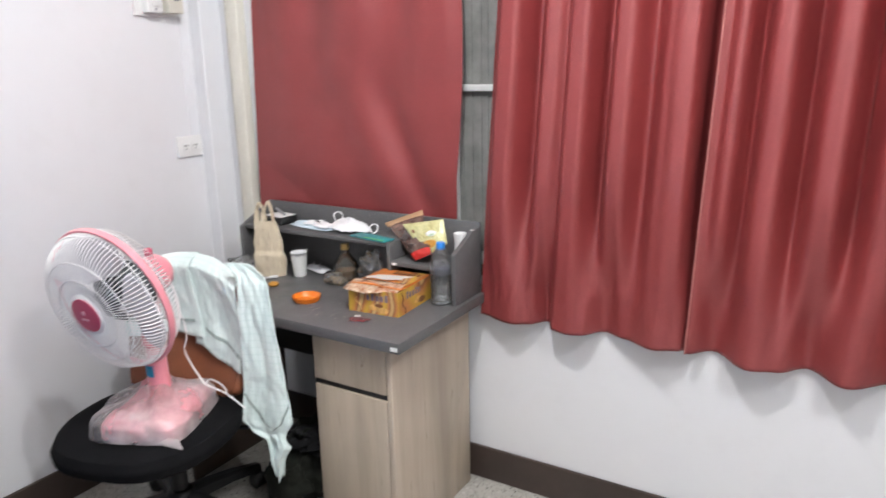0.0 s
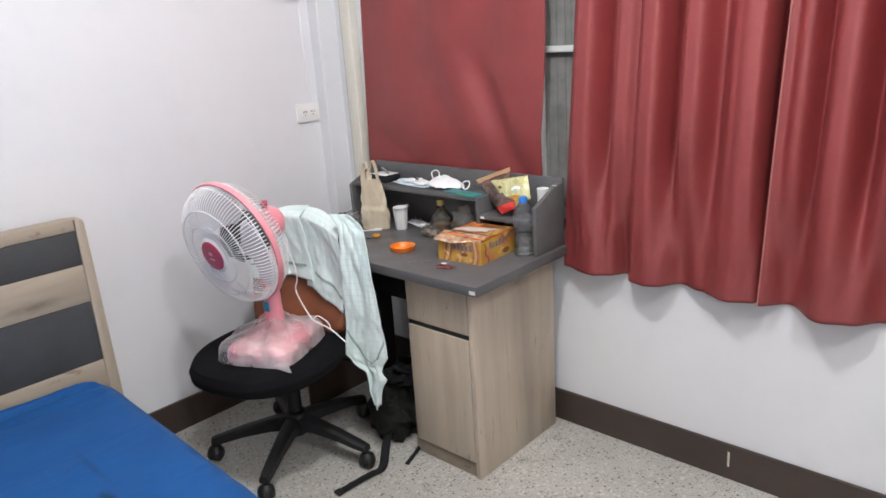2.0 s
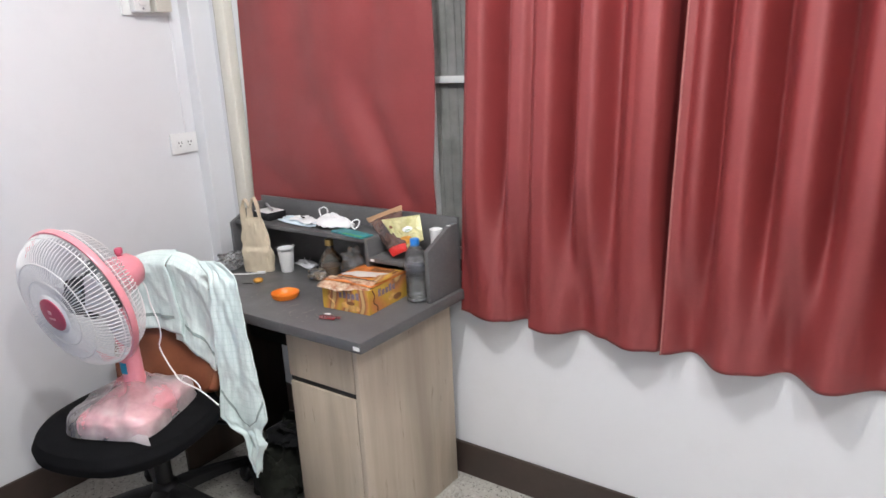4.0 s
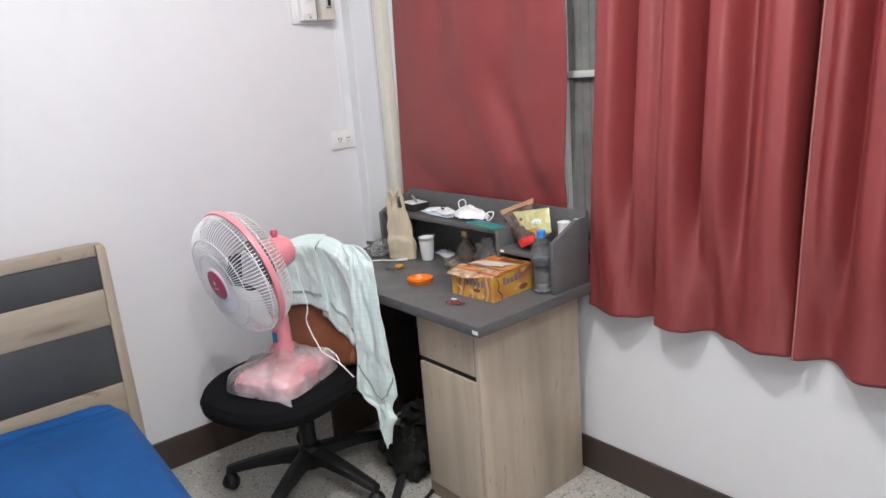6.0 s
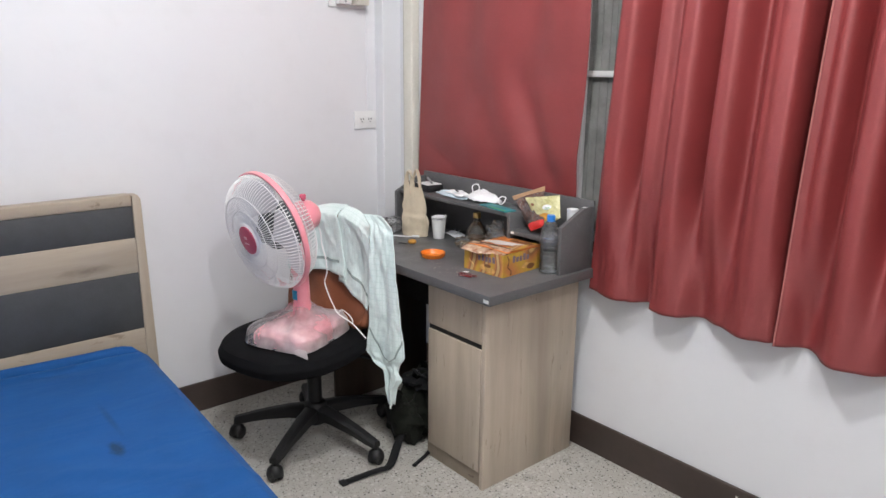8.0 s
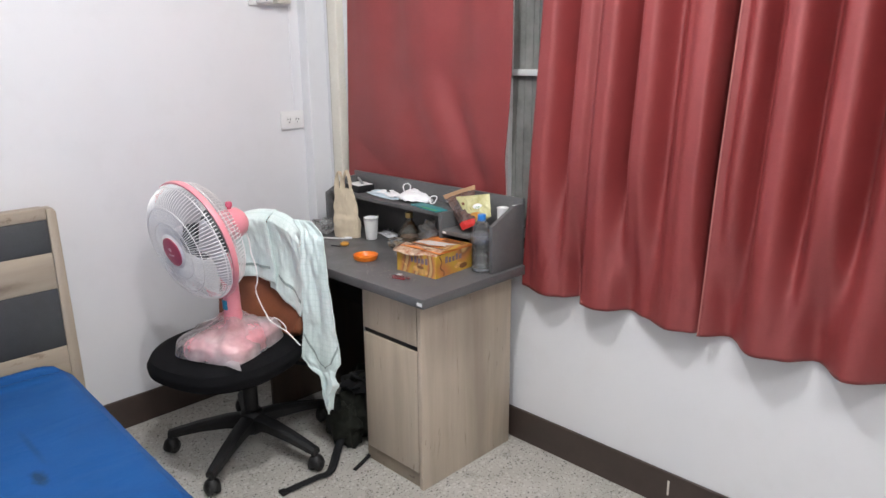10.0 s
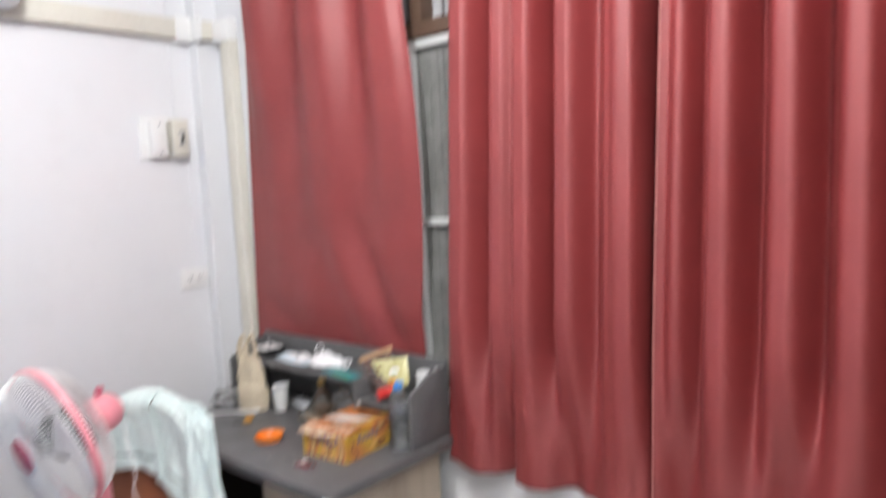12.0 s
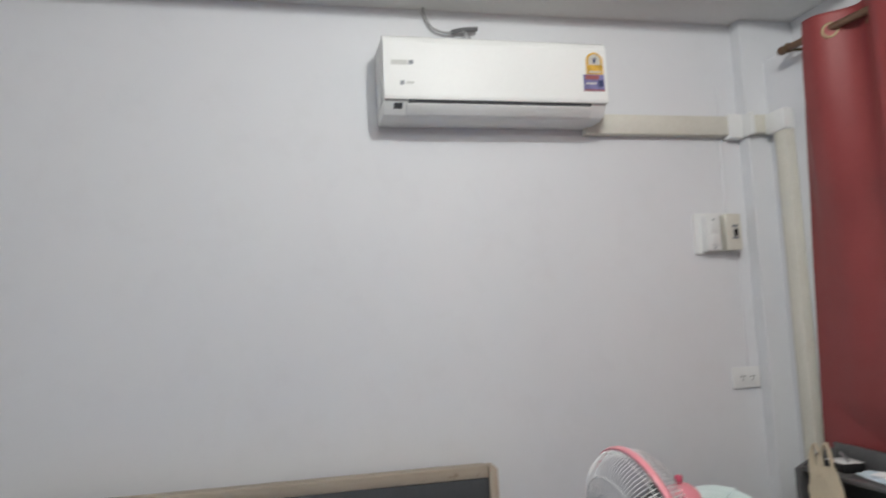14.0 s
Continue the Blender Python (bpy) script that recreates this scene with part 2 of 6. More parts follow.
MESH_CLOTH = fabric("black_seat_cloth", (0.0075, 0.0075, 0.0085), 0.95, 600, 0.0, spec=0.08)
BACK_BROWN = varied("brown_backrest_vinyl", (0.20, 0.065, 0.028), 0.45, 0, 0.18, 6, 110, 0.2)


def stained_sheet(spot):
    """The blue cloth with one dark blotch of its own shape."""
    m, nt, b = nodes_of("blue_bed_sheet_stained", 0.72)
    v = tex_coords(nt)
    cloth = ramp(nt, noise_tex(nt, v, 5, 5, 0.6), [(0.3, (0.005, 0.062, 0.215)), (0.7, (0.006, 0.076, 0.26))])
    sub = nt.nodes.new("ShaderNodeVectorMath")
    sub.operation = "SUBTRACT"
    nt.links.new(v, sub.inputs[0])
    sub.inputs[1].default_value = spot
    mp = nt.nodes.new("ShaderNodeMapping")
    mp.inputs["Rotation"].default_value = (0, 0, radians(-28))
    mp.inputs["Scale"].default_value = (1.0, 2.2, 0.6)
    nt.links.new(sub.outputs[0], mp.inputs["Vector"])
    ln = nt.nodes.new("ShaderNodeVectorMath")
    ln.operation = "LENGTH"
    nt.links.new(mp.outputs[0], ln.inputs[0])
    add = nt.nodes.new("ShaderNodeMath")
    add.operation = "MULTIPLY_ADD"
    nt.links.new(noise_tex(nt, v, 60, 4, 0.6), add.inputs[0])
    add.inputs[1].default_value = 0.05
    nt.links.new(ln.outputs["Value"], add.inputs[2])
    blot = mapped_range(nt, add.outputs[0], 0.045, 0.078, 0.75, 0.0)
    smear = nt.nodes.new("ShaderNodeMapping")
    smear.inputs["Rotation"].default_value = (0, 0, radians(40))
    smear.inputs["Scale"].default_value = (0.42, 4.5, 0.6)
    shift = nt.nodes.new("ShaderNodeVectorMath")
    shift.operation = "ADD"
    shift.inputs[1].default_value = (0.185, -0.035, 0)
    nt.links.new(sub.outputs[0], shift.inputs[0])
    nt.links.new(shift.outputs[0], smear.inputs["Vector"])
    far = nt.nodes.new("ShaderNodeVectorMath")
    far.operation = "LENGTH"
    nt.links.new(smear.outputs[0], far.inputs[0])
    faint = mapped_range(nt, far.outputs["Value"], 0.015, 0.06, 0.38, 0.0)
    stained = mixed(nt, faint, mixed(nt, blot, cloth, (0.008, 0.020, 0.050)), (0.008, 0.030, 0.090))
    nt.links.new(stained, b.inputs["Base Color"])
    b.inputs["Sheen Weight"].default_value = 0.05
    b.inputs["Specular IOR Level"].default_value = 0.18
    wrinkle = noise_tex(nt, tex_coords(nt, (1.0, 0.35, 1)), 7, 5, 0.55, 0.6)
    fine = noise_tex(nt, v, 500, 2)
    bump(nt, b, mixed(nt, 0.06, wrinkle, fine), 0.35, 0.02)
    return m


PINK = varied("pink_plastic", (0.80, 0.30, 0.35), 0.3, 0, 0.04, 6, 100, 0.03)
PINK_CAP = varied("crimson_hub_cap", (0.52, 0.085, 0.15), 0.35, 0, 0.08)
WIRE_WHITE = varied("white_wire", (0.86, 0.85, 0.85), 0.35, 0, 0.03)


def milky_plastic(name, colour, clear):
    """Frosted plastic that lets light pass through."""
    m, nt, b = nodes_of(name, 0.3, 0, colour)
    lets = nt.nodes.new("ShaderNodeBsdfTranslucent")
    lets.inputs["Color"].default_value = (*colour, 1)
    see = nt.nodes.new("ShaderNodeBsdfTransparent")
    half, top = nt.nodes.new("ShaderNodeMixShader"), nt.nodes.new("ShaderNodeMixShader")
    half.inputs[0].default_value = 0.40
    top.inputs[0].default_value = clear
    nt.links.new(b.outputs[0], half.inputs[1])
    nt.links.new(lets.outputs[0], half.inputs[2])
    nt.links.new(half.outputs[0], top.inputs[1])
    nt.links.new(see.outputs[0], top.inputs[2])
    nt.links.new(top.outputs[0], nt.nodes["Material Output"].inputs["Surface"])
    return m


BLADE = milky_plastic("milky_fan_blade", (0.90, 0.90, 0.93), 0.16)
MOTOR_DARK = varied("dark_motor_cover", (0.05, 0.055, 0.06), 0.4)
BLUE_TAG = varied("blue_sticker", (0.02, 0.26, 0.42), 0.5)
BAG_FILM = film("thin_milky_bag", (0.95, 0.86, 0.87), 0.27, 0.30, 6.0, 0.35)
CLEAR_FILM = film("clear_crumpled_film", (0.95, 0.96, 0.97), 0.055, 0.07, 18.0, 0.8, 1.75)

CLEAR_PET = film("clear_bottle_plastic", (0.96, 0.97, 0.98), 0.035, 0.05, 22.0, 0.35, 1.42)


def towel_cloth():
    m, nt, b = nodes_of("pale_mint_towel", 0.92)
    tc = nt.nodes.new("ShaderNodeTexCoord")
    sep = nt.nodes.new("ShaderNodeSeparateXYZ")
    nt.links.new(tc.outputs["UV"], sep.inputs[0])
    base = ramp(nt, noise_tex(nt, tc.outputs["UV"], 9, 5), [(0.3, (0.66, 0.79, 0.77)), (0.7, (0.78, 0.87, 0.855))])

    def lines(axis, period, width):
        a = nt.nodes.new("ShaderNodeMath")
        a.operation = "MULTIPLY"
        a.inputs[1].default_value = 1 / period
        nt.links.new(sep.outputs[axis], a.inputs[0])
        f = nt.nodes.new("ShaderNodeMath")
        f.operation = "FRACT"
        nt.links.new(a.outputs[0], f.inputs[0])
        g = nt.nodes.new("ShaderNodeMath")
        g.operation = "LESS_THAN"
        g.inputs[1].default_value = width
        nt.links.new(f.outputs[0], g.inputs[0])
        return g.outputs[0]

    grid = mixed(nt, lines("X", 0.013, 0.16), base, (0.40, 0.56, 0.52))
    grid = mixed(nt, lines("Y", 0.013, 0.16), grid, (0.42, 0.58, 0.54))
    soft = mixed(nt, 0.28, base, grid)
    nt.links.new(soft, b.inputs["Base Color"])
    b.inputs["Sheen Weight"].default_value = 0.3
    bump(nt, b, mixed(nt, 0.35, noise_tex(nt, tex_coords(nt), 26, 5, 0.6), noise_tex(nt, tex_coords(nt), 350, 3)), 0.6, 0.006)
    return m


TOWEL = towel_cloth()
TOWEL_BAND = fabric("grey_green_towel_band", (0.30, 0.38, 0.36), 0.9, 400)

# ---- builders ----


def finish(name, bm, mat, smooth=True):
    bmesh.ops.recalc_face_normals(bm, faces=bm.faces[:])
    me = bpy.data.meshes.new(name)
    bm.to_mesh(me)
    bm.free()
    me.materials.append(mat)
    if smooth:
        me.shade_smooth()
        me.set_sharp_from_angle(angle=radians(38))
    return me


def thing(name, label, category, loc=(0, 0, 0), rz=0.0, group="", kind=""):
    ob = new(name)
    ob.empty_display_size = 0.05
    ob.matrix_basis = pose(*loc, 0, 0, rz)
    return tagged(ob, label, category, group, kind)


def part(name, bm, mat, parent, label="", smooth=True):
    ob = new(name, finish(name, bm, mat, smooth))
    ob.parent = parent
    if label:
        tagged(ob, label)
    return ob


def solo(name, bm, mat, label, category, kind="", smooth=True, group="", loc=(0, 0, 0), rz=0.0):
    ob = new(name, finish(name, bm, mat, smooth))
    ob.matrix_basis = pose(*loc, 0, 0, rz)
    return tagged(ob, label, category, group, kind)


def box(x0, x1, y0, y1, z0, z1, bevel=0.0, bm=None, seg=2):
    bm = bm or bmesh.new()
    made = bmesh.ops.create_cube(bm, size=1.0)["verts"]
    for v in made:
        v.co = Vector((x0 + (v.co.x + 0.5) * (x1 - x0), y0 + (v.co.y + 0.5) * (y1 - y0), z0 + (v.co.z + 0.5) * (z1 - z0)))
    if bevel:
        edges = list({e for v in made for e in v.link_edges})
        bmesh.ops.bevel(bm, geom=edges, offset=bevel, segments=seg, affect="EDGES", profile=0.5)
    return bm


def prism(points, axis, a, b, bevel=0.0, bm=None):
    """A flat outline pushed along one axis from a to b. points are the other two coordinates in x, y, z order."""
    bm = bm or bmesh.new()

    def at(p, q):
        return {"x": (q, p[0], p[1]), "y": (p[0], q, p[1]), "z": (p[0], p[1], q)}[axis]

    lo = [bm.verts.new(at(p, a)) for p in points]
    hi = [bm.verts.new(at(p, b)) for p in points]
    faces = [bm.faces.new(lo), bm.faces.new(hi[::-1])]
    for i in range(len(points)):
        j = (i + 1) % len(points)
        faces.append(bm.faces.new((lo[i], lo[j], hi[j], hi[i])))
    if bevel:
        bmesh.ops.bevel(bm, geom=list({e for f in faces for e in f.edges}), offset=bevel, segments=2, affect="EDGES", profile=0.5)
    return bm


def lathe(profile, seg=32, centre=(0, 0, 0), turn=None, bm=None):
    """A profile of (radius, height) turned about z, then turned by a matrix and moved."""
    bm = bm or bmesh.new()
    rings = []
    for r, z in profile:
        if r < 1e-5:
            rings.append([bm.verts.new((0, 0, z))])
        else:
            rings.append([bm.verts.new((r * math.cos(2 * math.pi * k / seg), r * math.sin(2 * math.pi * k / seg), z)) for k in range(seg)])
    made = [v for r in rings for v in r]
    for a, b in zip(rings, rings[1:]):
        for k in range(seg):
            q = [a[k % len(a)], a[(k + 1) % len(a)], b[(k + 1) % len(b)], b[k % len(b)]]
            q = list(dict.fromkeys(q))
            if len(q) > 2:
                bm.faces.new(q)
    m = Matrix.Translation(centre) @ (turn.to_4x4() if turn else Matrix.Identity(4))
    for v in made:
        v.co = m @ v.co
    return bm


def rod_between(a, b, r0, r1=None, seg=16, bm=None):
    a, b = Vector(a), Vector(b)
    r1 = r0 if r1 is None else r1
    turn = (b - a).to_track_quat("Z", "Y").to_matrix()
    n = (b - a).length
    return lathe([(0, 0), (r0, 0), (r1, n), (0, n)], seg, a, turn, bm)


def smooth_path(points, steps=8):
    """Catmull-Rom through the points."""
    p = [Vector(q) for q in points]
    p = [2 * p[0] - p[1]] + p + [2 * p[-1] - p[-2]]
    out = []
    for i in range(1, len(p) - 2):
        for k in range(steps):
            t = k / steps
            a, b, c, d = p[i - 1], p[i], p[i + 1], p[i + 2]
            out.append(0.5 * (2 * b + (c - a) * t + (2 * a - 5 * b + 4 * c - d) * t * t + (3 * b - a - 3 * c + d) * t ** 3))
    out.append(p[-2])
    return out


def tube(points, r, seg=8, steps=8, bm=None, flat=1.0, closed=False):
    """A round cord along a path; flat below 1 makes a strap."""
    bm = bm or bmesh.new()
    pts = smooth_path(points, steps) if steps else [Vector(q) for q in points]
    n = len(pts)
    rings = []
    for i, q in enumerate(pts):
        if closed:
            d = (pts[(i + 1) % n] - pts[i - 1]).normalized()
        else:
            d = (pts[min(i + 1, n - 1)] - pts[max(i - 1, 0)]).normalized()
        side = d.cross(Vector((0, 0, 1)))
        side = side.normalized() if side.length > 1e-3 else Vector((1, 0, 0))
        up = side.cross(d)
        rings.append([bm.verts.new(q + r * (math.cos(2 * math.pi * k / seg) * side + flat * math.sin(2 * math.pi * k / seg) * up)) for k in range(seg)])
    pairs = list(zip(rings, rings[1:])) + ([(rings[-1], rings[0])] if closed else [])
    for a, b in pairs:
        for k in range(seg):
            bm.faces.new((a[k], a[(k + 1) % seg], b[(k + 1) % seg], b[k]))
    if not closed:
        bm.faces.new(rings[0][::-1])
        bm.faces.new(rings[-1])
    return bm


def ring(centre, radius, r, normal, seg=48, sides=8, bm=None, squash=1.0):
    normal = Vector(normal).normalized()
    turn = normal.to_track_quat("Z", "Y").to_matrix()
    bm = bm or bmesh.new()
    rows = []
    for k in range(seg):
        a = 2 * math.pi * k / seg
        rows.append([bm.verts.new(Vector(centre) + turn @ Vector(((radius + r * math.cos(2 * math.pi * j / sides)) * math.cos(a), (radius + r * math.cos(2 * math.pi * j / sides)) * math.sin(a), squash * r * math.sin(2 * math.pi * j / sides)))) for j in range(sides)])
    for k in range(seg):
        a, b = rows[k], rows[(k + 1) % seg]
        for j in range(sides):
            bm.faces.new((a[j], a[(j + 1) % sides], b[(j + 1) % sides], b[j]))
    return bm


def sheet(nu, nv, where, bm=None, uv=None):
    """A grid of points where(u, v), u and v from 0 to 1; uv, if given, gives the cloth's own metres."""
    bm = bm or bmesh.new()
    grid = [[bm.verts.new(where(i / nu, j / nv)) for i in range(nu + 1)] for j in range(nv + 1)]
    layer = bm.loops.layers.uv.new("UVMap") if uv else None
    for j in range(nv):
        for i in range(nu):
            f = bm.faces.new((grid[j][i], grid[j][i + 1], grid[j + 1][i + 1], grid[j + 1][i]))
            if uv:
                for loop, (a, b) in zip(f.loops, ((i, j), (i + 1, j), (i + 1, j + 1), (i, j + 1))):
                    loop[layer].uv = uv(a / nu, b / nv)
    return bm


def thicken(ob, t):
    mod = ob.modifiers.new("thickness", "SOLIDIFY")
    mod.thickness, mod.offset = t, 0.0
    return ob


def ease(a, b, x):
    t = min(1.0, max(0.0, (x - a) / (b - a)))
    return t * t * (3 - 2 * t)


# ---- the room ----
XW, YW, XE, YS, ZC = -2.20, 2.30, 2.60, -1.70, 2.68
WX0, WX1, WZ0, WZ1 = -1.86, 1.30, 0.80, 2.43
YU = 2.45

solo("floor", box(XW - 0.2, XE + 0.2, YS - 0.2, YU + 0.2, -0.12, 0.0), FLOOR, "speckled grey terrazzo floor with dark chips", "floor", "structure", False)
solo("wall_west", box(XW - 0.15, XW, YS, YU, 0, 3.0), WALL, "plain white painted wall behind the bed and chair", "wall", "structure", False)
solo("wall_east", box(XE, XE + 0.15, YS, YU, 0, 3.0), WALL, "plain white painted wall", "wall", "structure", False)
solo("wall_south", box(XW - 0.15, XE + 0.15, YS - 0.15, YS, 0, 3.0), WALL, "plain white painted wall", "wall", "structure", False)
bm = box(XW - 0.15, WX0, YW, YU + 0.15, 0, 2.50)
box(WX1, XE + 0.15, YW, YU + 0.15, 0, 2.50, bm=bm)
box(WX0, WX1, YW, YU + 0.15, 0, WZ0, bm=bm)
box(WX0, WX1, YW, YU + 0.15, WZ1, 2.50, bm=bm)
box(XW - 0.15, XE + 0.15, YU, YU + 0.15, 2.50, 3.0, bm=bm)
solo("wall_north", bm, WALL, "white painted window wall", "wall", "structure", False)
solo("corner_column", box(XW, -2.135, 2.20, YU, 0, ZC, 0.004), WALL, "narrow white painted corner column", "column", "structure", False)

# ceiling: a border round a raised tray
TX0, TX1, TY0, TY1, ZT = -1.80, 2.15, -1.25, 2.02, 2.92
bm = box(XW, TX0, YS, YU, ZC, 3.0)
box(TX1, XE, YS, YU, ZC, 3.0, bm=bm)
box(TX0, TX1, TY1, YU, ZC, 3.0, bm=bm)
box(TX0, TX1, YS, TY0, ZC, 3.0, bm=bm)
box(XW - 0.15, XE + 0.15, YS - 0.15, YU + 0.15, 3.0, 3.1, bm=bm)
box(TX0, TX1, TY0, TY1, ZT, 3.0, bm=bm)
solo("ceiling", bm, CEIL, "white plaster ceiling with a raised tray", "ceiling", "structure", False)

# skirting
solo("baseboard_west", box(XW, XW + 0.012, YS, 2.20, 0, 0.132, 0.003), BASE, "dark brown painted skirting, scuffed", "skirting", "structure", False)
solo("baseboard_north", box(-2.135, XE, YW - 0.012, YW, 0, 0.132, 0.003), BASE, "dark brown painted skirting with a pale scratch", "skirting", "structure", False)
solo("skirting_scratch", box(-0.308, -0.301, YW - 0.0135, YW - 0.0115, 0.05, 0.105), CREAM, "pale scratch in the brown skirting paint", "mark", "structure", False)
solo("baseboard_east", box(XE - 0.012, XE, YS, YW, 0, 0.132, 0.003), BASE, "dark brown painted skirting", "skirting", "structure", False)
solo("baseboard_south", box(XW, XE, YS, YS + 0.012, 0, 0.132, 0.003), BASE, "dark brown painted skirting", "skirting", "structure", False)

# ---- window ----
win = thing("window_1", "brown wooden window frame with grey sliding panes", "window", (0, 0, 0), kind="structure")
part("head", box(WX0, WX1, 2.29, 2.42, WZ1 - 0.055, WZ1, 0.004), TEAK_H, win)
part("transom", box(WX0, WX1, 2.292, 2.418, 2.025, 2.075, 0.004), TEAK_H, win)
for k, x in enumerate((WX0, -1.035, -0.25, 0.55, WX1 - 0.05)):
    part("post", box(x, x + 0.048, 2.294, 2.416, 2.075, WZ1 - 0.055, 0.004), TEAK, win)
for x in (WX0, WX1 - 0.05):
    part("jamb", box(x, x + 0.05, 2.294, 2.386, WZ0, 2.025, 0.004), TEAK, win)
part("sill", box(WX0, WX1, 2.285, 2.40, WZ0, WZ0 + 0.035, 0.004), TEAK_H, win)
x0 = WX0 + 0.05
while x0 < WX1 - 0.1:
    x1 = min(x0 + (0.74 if x0 < -1.5 else 0.80), WX1 - 0.05)
    sash = part("sash", box(x0, x0 + 0.028, 2.305, 2.335, WZ0 + 0.035, 2.025, 0.003), ALU, win, "white aluminium sash")
    part("stile", box(x1 - 0.028, x1, 2.305, 2.335, WZ0 + 0.035, 2.025, 0.003), ALU, sash)
    part("top_rail", box(x0 + 0.028, x1 - 0.028, 2.305, 2.335, 1.995, 2.025, 0.003), ALU, sash)
    part("bottom_rail", box(x0 + 0.028, x1 - 0.028, 2.305, 2.335, WZ0 + 0.035, WZ0 + 0.075, 0.003), ALU, sash)
    part("middle_rail", box(x0 + 0.028, x1 - 0.028, 2.307, 2.333, 1.427, 1.449, 0.003), ALU, sash)
    bm = bmesh.new()
    w = x1 - x0 - 0.056
    n = int(w / 0.03)
    for k in range(n):
        a = x0 + 0.028 + w * k / n
        box(a, a + w / n * (0.55 + 0.35 * ((k * 7) % 5) / 5), 2.3265, 2.331, WZ0 + 0.075, 1.995, bm=bm)
    box(x0 + 0.028, x1 - 0.028, 2.3295, 2.3335, WZ0 + 0.075, 1.995, bm=bm)
    part("pane", bm, PANE, sash, "dull grey ribbed pane", False)
    x0 = x1
x0 = -1.81
for x1 in (-1.035, -0.25, 0.55, WX1 - 0.05):
    bm = bmesh.new()
    n = max(2, int((x1 - x0) / 0.045))
    for k in range(n):
        a = x0 + (x1 - x0) * k / n
        box(a, a + (x1 - x0) / n * 0.8, 2.355 + 0.012 * (k % 2), 2.362 + 0.012 * (k % 2), 2.075, WZ1 - 0.055, bm=bm)
    box(x0, x1, 2.3755, 2.3815, 2.075, WZ1 - 0.055, bm=bm)
    part("upper_pane", bm, PANE_HI, win, "pale grey slatted upper pane", False)
    x0 = x1 + 0.048
solo("backdrop", box(-2.4, 1.9, 2.75, 2.76, 0.3, 2.9), varied("night_backdrop", (0.10, 0.11, 0.12), 0.9), "dull grey darkness outside the window", "backdrop", "structure", False)

# ---- curtains and their rod ----
ROD_Y, ROD_SLOPE = 2.222, -0.055


def rod_z(x):
    """Height of the rod, which hangs lower towards the right-hand end."""
    return 2.432 + ROD_SLOPE * (x + 1.35)


cr = thing("curtain_rod", "brown wooden curtain rod on metal brackets", "curtain rod", (-1.925, ROD_Y, rod_z(-1.925)))
cr.rotation_euler = (0, math.atan(-ROD_SLOPE), 0)
part("rod", rod_between((0.0, 0, 0), (3.25, 0, 0), 0.0135, seg=20), ROD, cr)
part("end_arm", tube([(0.004, 0.0, 0.0), (-0.010, 0.012, 0.004), (-0.018, 0.040, 0.012), (-0.020, 0.076, 0.018)], 0.009, 10, 6), ROD, cr)
part("end_cap", lathe([(0, -0.016), (0.012, -0.014), (0.0165, -0.004), (0.0165, 0.006), (0.0135, 0.010)], 20, (0, 0, 0), Vector((1, 0, 0)).to_track_quat("Z", "Y").to_matrix()), ROD, cr)
for x in (0.035, 1.62, 3.1):
    bm = rod_between((x, 0.016, -0.004), (x, YW - ROD_Y, -0.004), 0.006)
    box(x - 0.014, x + 0.014, YW - ROD_Y - 0.004, YW - ROD_Y, -0.04, 0.03, 0.001, bm)
    ring((x, 0, 0), 0.0165, 0.003, (1, 0, 0), 24, 6, bm)
    part("bracket", bm, BRASS, cr, "dull metal bracket")


def through_points(profile, n=320):
    """Evenly sampled smooth curve through (place, depth) pairs, places from 0 to 1."""
    out, i = [], 0
    for k in range(n + 1):
        u = k / n
        while i < len(profile) - 2 and u > profile[i + 1][0]:
            i += 1
        (u0, d0), (u1, d1) = profile[i], profile[i + 1]
        f = min(1.0, max(0.0, (u - u0) / (u1 - u0)))
        out.append(d0 + (d1 - d0) * (0.5 - 0.5 * math.cos(math.pi * f)))
    for _ in range(2):
        out = [sum(out[max(0, k - 3):k + 4]) / len(out[max(0, k - 3):k + 4]) for k in range(n + 1)]
    return out


def sampled(d, u):
    t = min(max(u, 0.0), 1.0) * (len(d) - 1)
    i = min(int(t), len(d) - 2)
    return d[i] + (d[i + 1] - d[i]) * (t - i)


def placed(folds, x0, x1):
    """Fold depths by place in metres turned into shares of the width."""
    return through_points([((x - x0) / (x1 - x0), d) for x, d in folds])


def grommets(cur, where, shares):
    for u in shares:
        p = Vector(where(u, 0.042))
        q = Vector(where(u + 0.004, 0.042)) - Vector(where(u - 0.004, 0.042))
        part("grommet", ring(p, 0.024, 0.0055, Vector((-q.y, q.x, 0)).normalized(), 28, 8, squash=0.6), BRASS, cur, "dull brass grommet")


